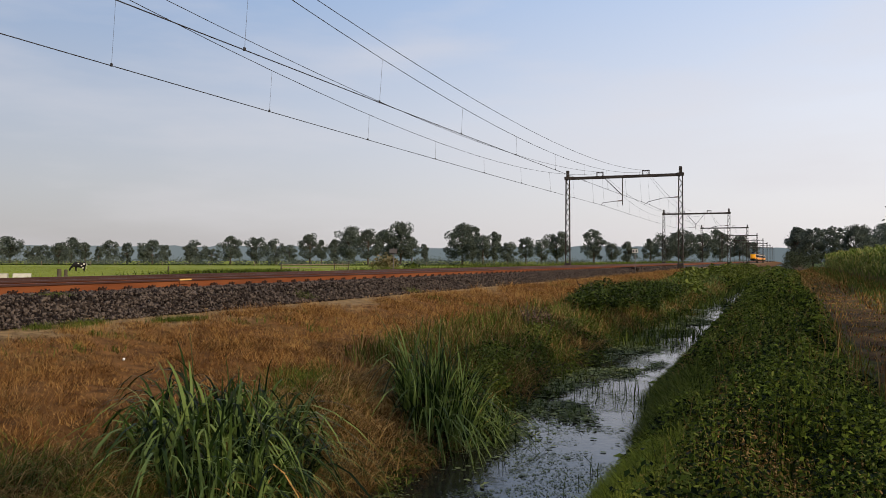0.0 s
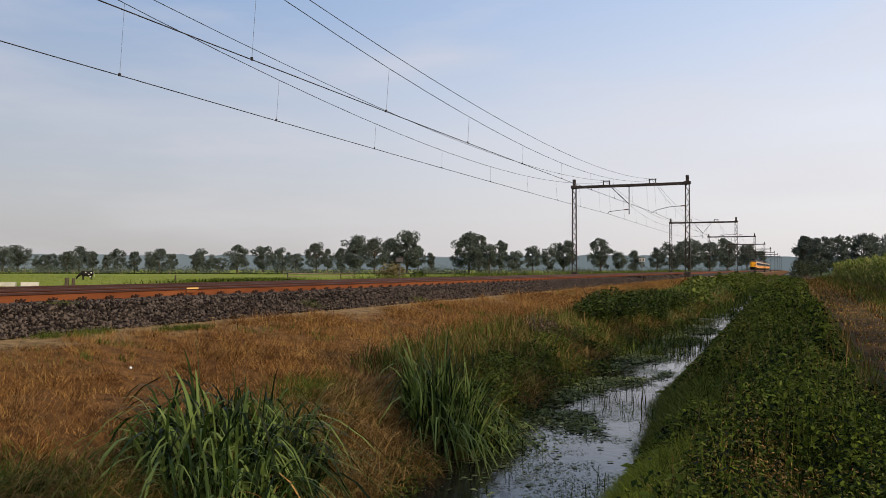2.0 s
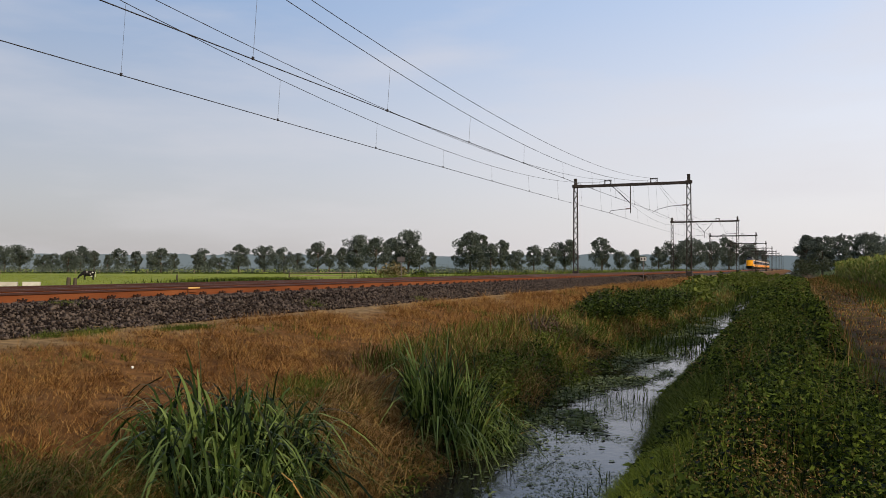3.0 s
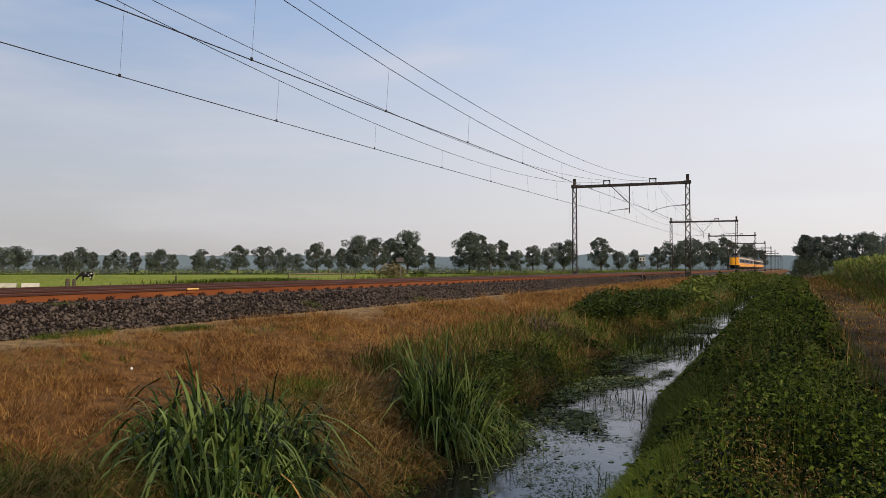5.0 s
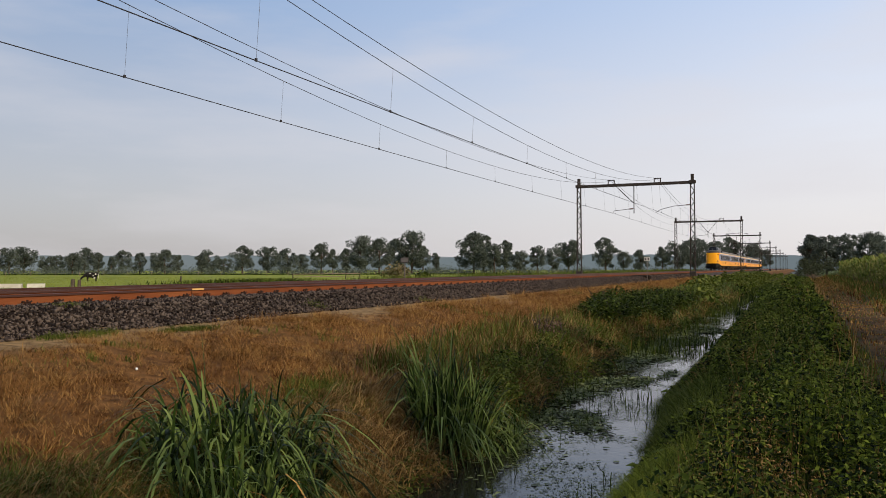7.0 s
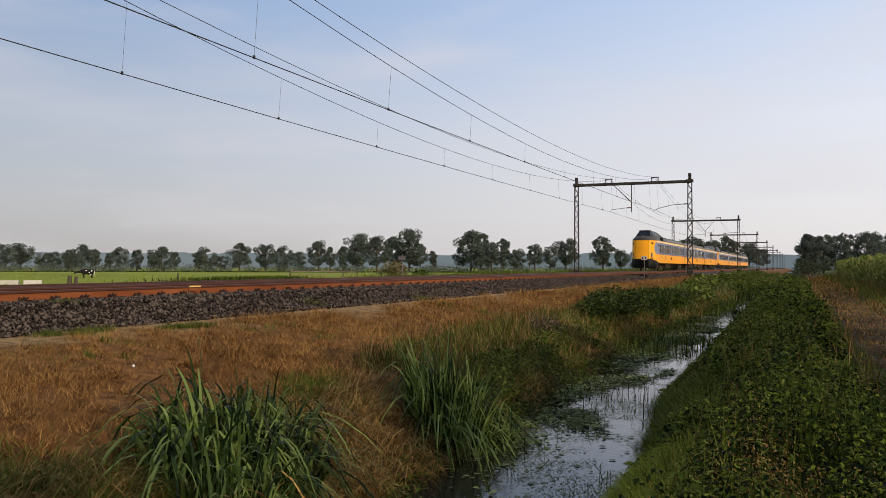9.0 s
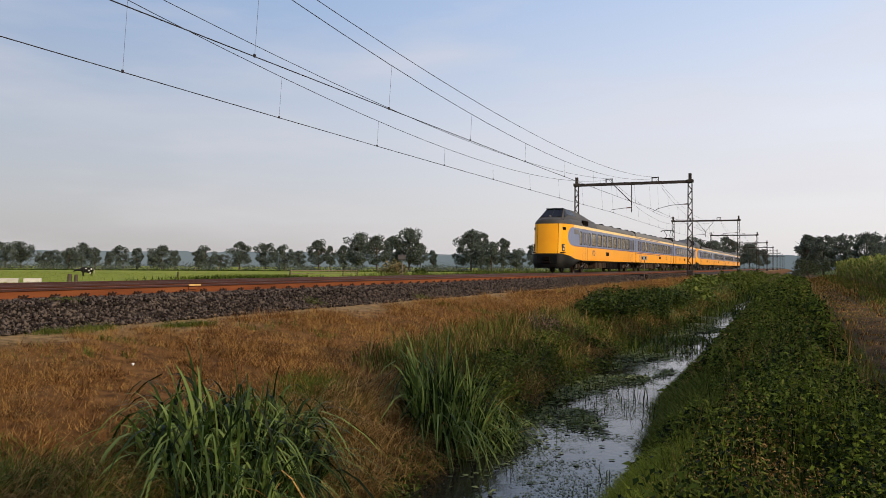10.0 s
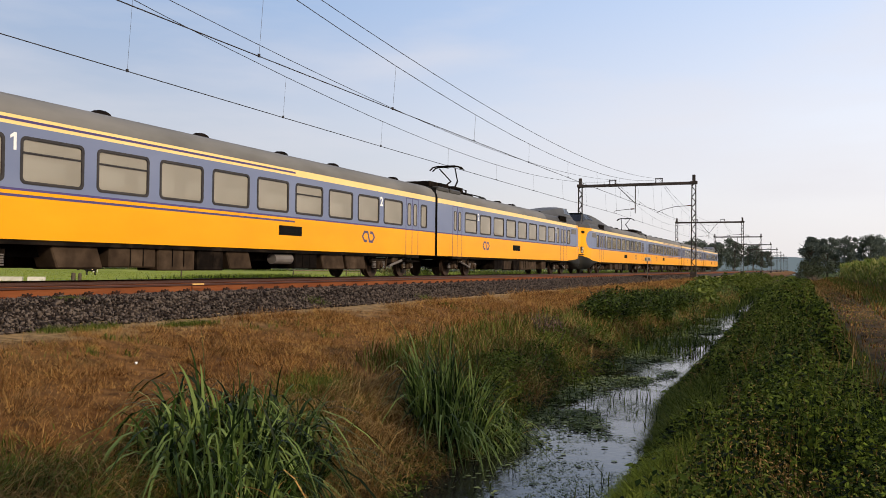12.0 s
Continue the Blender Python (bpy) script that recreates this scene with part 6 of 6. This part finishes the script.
def tall_strip():
    """Tall green herbs beyond the far track and patches in the meadow."""
    n = 26000
    y = 52 + 230 * rng.random(n) ** 1.5
    x = -23.5 - 7 * rng.random(n) - (y - 52) * .02
    far = y / 40
    h = rng.uniform(.5, 1.35, n) * (1 + .25 * lumps(x, y, .25, 3))
    a = blades(np.stack([x, y, ground_z(x, y)], 1), h, .035 * far, rng.uniform(.05, .5, n), rng.uniform(0, 6.28, n), rng.uniform(0, .3, n), 2)
    n = 3200
    x, y = -54 + rng.normal(0, 1.6, n), 72 + rng.normal(0, 5.5, n)
    b = blades(np.stack([x, y, ground_z(x, y)], 1), rng.uniform(.25, .6, n), .08 + 0 * x, rng.uniform(.1, .9, n), rng.uniform(0, 6.28, n))
    n = 5000
    t = rng.random(n)
    x, y = -190 + 130 * t + rng.normal(0, .8, n), 132 + 60 * t + rng.normal(0, .8, n)
    c = blades(np.stack([x, y, -1.1 + 0 * x], 1), rng.uniform(.15, .5, n), .3 + 0 * x, rng.uniform(.1, .6, n), rng.uniform(0, 6.28, n))
    stuff("tall_herbs", merge(a, b, c), ["green_blade", "nettle", "bramble"], "tall green herbs along the tracks and meadow ditches", "herbs")
    n = 30000
    y = 20 + 90 * rng.random(n) ** 1.3
    x = -24 - (y * 1.1 + 12) * rng.random(n)
    d = blades(np.stack([x, y, ground_z(x, y)], 1), rng.uniform(.05, .16, n), .02 + y / 1800, rng.uniform(.2, .8, n), rng.uniform(0, 6.28, n))
    stuff("meadow_grass", merge(d), ["pasture"], "short bright green grass of the meadow", "grass")
    # shrub with dry tops beside the far track
    bush("reed_shrub", -33.5, 66, -1.1, 1.6, 1.6, 2.0, 900, .25, "stem", 620, "pale dry reed shrub beyond the tracks", "shrub")
    bush("reed_shrub", -31.5, 68, -1.1, 1.2, 1.4, 1.4, 700, .2, "bramble", 621, "small dark green shrub beyond the tracks", "shrub")


def maize():
    """A maize field: stalks with arching leaves."""
    n = 5200
    y = 40 + 90 * rng.random(n) ** 1.2
    x = 4.9 + 14 * rng.random(n) ** 1.6 + .3 * np.sin(y * .4)
    z = ground_z(x, y)
    h = rng.uniform(1.9, 2.35, n)
    s = blades(np.stack([x, y, z], 1), h, .05 + 0 * x, .05 + 0 * x, rng.uniform(0, 6.28, n))
    per = 7
    t = rng.uniform(.15, .95, (n, per))
    c = np.stack([np.repeat(x[:, None], per, 1), np.repeat(y[:, None], per, 1), z[:, None] + h[:, None] * t], -1).reshape(-1, 3)
    m = len(c)
    lf = blades(c, rng.uniform(.5, .8, m), .09 + 0 * c[:, 0], rng.uniform(.5, 1, m), rng.uniform(0, 6.28, m), rng.uniform(.2, .7, m), 3)
    stuff("maize_field", merge(s, lf), ["stem", "maize"], "tall green maize with yellowing tops", "maize")


def water_plants():
    """Floating leaves, duckweed specks and thin emergent stalks on the ditch."""
    n = 1500
    y = 4.5 + 40 * rng.random(n) ** 1.3
    side = rng.random(n)
    x = np.where(side < .75, -3.45 + np.abs(rng.normal(0, .45, n)), rng.uniform(-3.3, -1.6, n)) + bank_shift(y) * .8
    keep = lumps(x * 1.2, y, .9, 40) + .5 * lumps(x, y, 2.6, 3) > -.1 + .25 * (x + 3.2)
    x, y = x[keep] + drift(y[keep]), y[keep]
    n = len(x)
    r, a0 = rng.uniform(.02, .05, n) * np.clip(y / 11, .45, 2.5), rng.uniform(0, 6.28, n)
    ang = np.linspace(.25, 2 * math.pi - .25, 8)
    ring = np.stack([np.cos(a0[:, None] + ang), np.sin(a0[:, None] + ang), np.zeros((n, 8))], -1) * r[:, None, None]
    c = np.stack([x, y, np.full(n, WATER + .006) + rng.uniform(0, .008, n)], 1)
    V = np.concatenate([c[:, None], c[:, None] + ring], 1).reshape(-1, 3)
    F = (np.array([(0, k, k + 1) for k in range(1, 8)])[None] + (np.arange(n) * 9)[:, None, None]).reshape(-1, 3)
    m = 80000
    y = 3.5 + 40 * rng.random(m) ** 1.7
    x = rng.uniform(-3.4, -1.5, m)
    ok = (lumps(x * 2, y * 1.5, 1.4, 50) + .6 * lumps(x * 3, y * 3, 2.2, 8) + rng.normal(0, .3, m)) > .12 - .5 * (y < 6.2)
    x, y = x[ok] + drift(y[ok]), y[ok]
    m = len(x)
    az, s = rng.uniform(0, 6.28, m), rng.uniform(.004, .015, m) * (1 + y / 16)
    d, e = np.stack([np.cos(az), np.sin(az), 0 * az], 1) * s[:, None], np.stack([-np.sin(az), np.cos(az), 0 * az], 1) * (s * .4)[:, None]
    c = np.stack([x, y, np.full(m, WATER + .004)], 1)
    V2 = np.stack([c - d, c + e, c + d, c - e], 1).reshape(-1, 3)
    F2 = (np.array([(0, 1, 2), (0, 2, 3)])[None] + (np.arange(m) * 4)[:, None, None]).reshape(-1, 3)
    m = 1500
    y = 6 + 45 * rng.random(m) ** 1.3
    x = rng.uniform(-3.3, -1.45, m) + bank_shift(y)
    ok = lumps(x, y, 1.2, 60) > .1
    x, y = x[ok] + drift(y[ok]), y[ok]
    m = len(x)
    st = blades(np.stack([x, y, np.full(m, WATER - .02)], 1), rng.uniform(.12, .42, m), rng.uniform(.006, .010, m) * (1 + y / 25), rng.uniform(.05, .7, m), rng.uniform(0, 6.28, m), rng.uniform(0, .6, m), 3)
    m = 5000
    y = 17 + 110 * rng.random(m) ** 1.4
    x = rng.uniform(-3.5, -1.4, m)
    ok = (lumps(x, y, .55, 71) + .4 * lumps(x, y, 1.6, 5) + rng.normal(0, .2, m)) > .28 - np.clip((y - 30) / 60, -.3, .5) + .35 * (x + 2.4)
    x, y = x[ok] + drift(y[ok]), y[ok]
    m = len(x)
    rd = blades(np.stack([x, y, np.full(m, WATER - .02)], 1), rng.uniform(.18, .55, m), .010 * (1 + y / 18), rng.uniform(.05, .6, m), rng.uniform(0, 6.28, m), rng.uniform(0, .4, m), 3)
    st = merge(st, rd)[:2]
    m = 9000
    y = 6.5 + 40 * rng.random(m) ** 1.5
    x = -3.36 + bank_shift(y) * .95 + drift(y) + rng.normal(0, .10, m)
    c = np.stack([x, y, np.maximum(ground_z(x, y), WATER) + rng.uniform(0, .16, m) * np.clip(1 + lumps(x, y, 1.7, 31), .2, 2)], 1)
    herb = leaves(c, rng.uniform(.02, .05, m) * (1 + y / 20), .5, .6, .2)
    # matted weed and drowned grass on the far half of the ditch
    m = 26000
    y = 5.5 + 26 * rng.random(m) ** 1.2
    x = rng.uniform(-3.4, -1.9, m)
    ok = (lumps(x, y, 1.1, 83) + .7 * lumps(x * 2, y, 2.3, 9) + rng.normal(0, .2, m) > -.15 + .85 * (x + 2.75) + np.where(y < 9, .55, 0))
    x, y = x[ok] + drift(y[ok]) + .6 * bank_shift(y[ok]), y[ok]
    m = len(x)
    mat = leaves(np.stack([x, y, np.full(m, WATER + .008) + rng.uniform(0, .02, m)], 1), rng.uniform(.03, .09, m) * (1 + y / 25), .93, .42)
    k = rng.random(m) < .22
    tuft = blades(np.stack([x[k], y[k], np.full(k.sum(), WATER - .01)], 1), rng.uniform(.05, .22, k.sum()), rng.uniform(.005, .009, k.sum()) * (1 + y[k] / 20), rng.uniform(.3, 1.1, k.sum()), rng.uniform(0, 6.28, k.sum()), rng.uniform(0, .5, k.sum()), 2)
    stuff("floating_weed", merge(mat, tuft), ["lily", "bramble"], "matted green weed and drowned grass on the ditch water", "water weed")
    stuff("waterside_herbs", merge(herb), ["bramble"], "low dark green herbs along the ditch's waterline", "herbs")
    stuff("water_plants", merge((V, F), (V2, F2), st), ["lily", "lily", "bramble"], "floating leaves, specks of weed and thin stalks on the ditch", "water plants")


dry_grass()
build_sedges()
weeds()
brambles()
far_scrub()
near_cover()
bank_tall_grass()
tall_strip()
maize()
water_plants()


# ---- motion of the train ----
def motions():
    """The train rolls towards the camera at an even speed."""
    for ob, y, rz in COACHES:
        walk(ob, [(t, pose(FAR, y + SPEED * (12 - t), FAR_Z + .01, 0, 0, rz)) for t in (0, 3, 6, 9, 12)])
    for body, neck in COW_MOVES:
        walk(body, [(t, Matrix.Translation((-k, 0, 0)) @ COW_AT) for t, k in ((0, 0.0), (6, 0.2), (9, 0.4), (12, 0.5))])
        walk(neck, [(t, pose(.74, 0, 1.10, 0, lift, 0)) for t, lift in ((0, 4), (3, 0), (6, 0), (7.2, -6), (8.8, -34), (12, -38))])


motions()
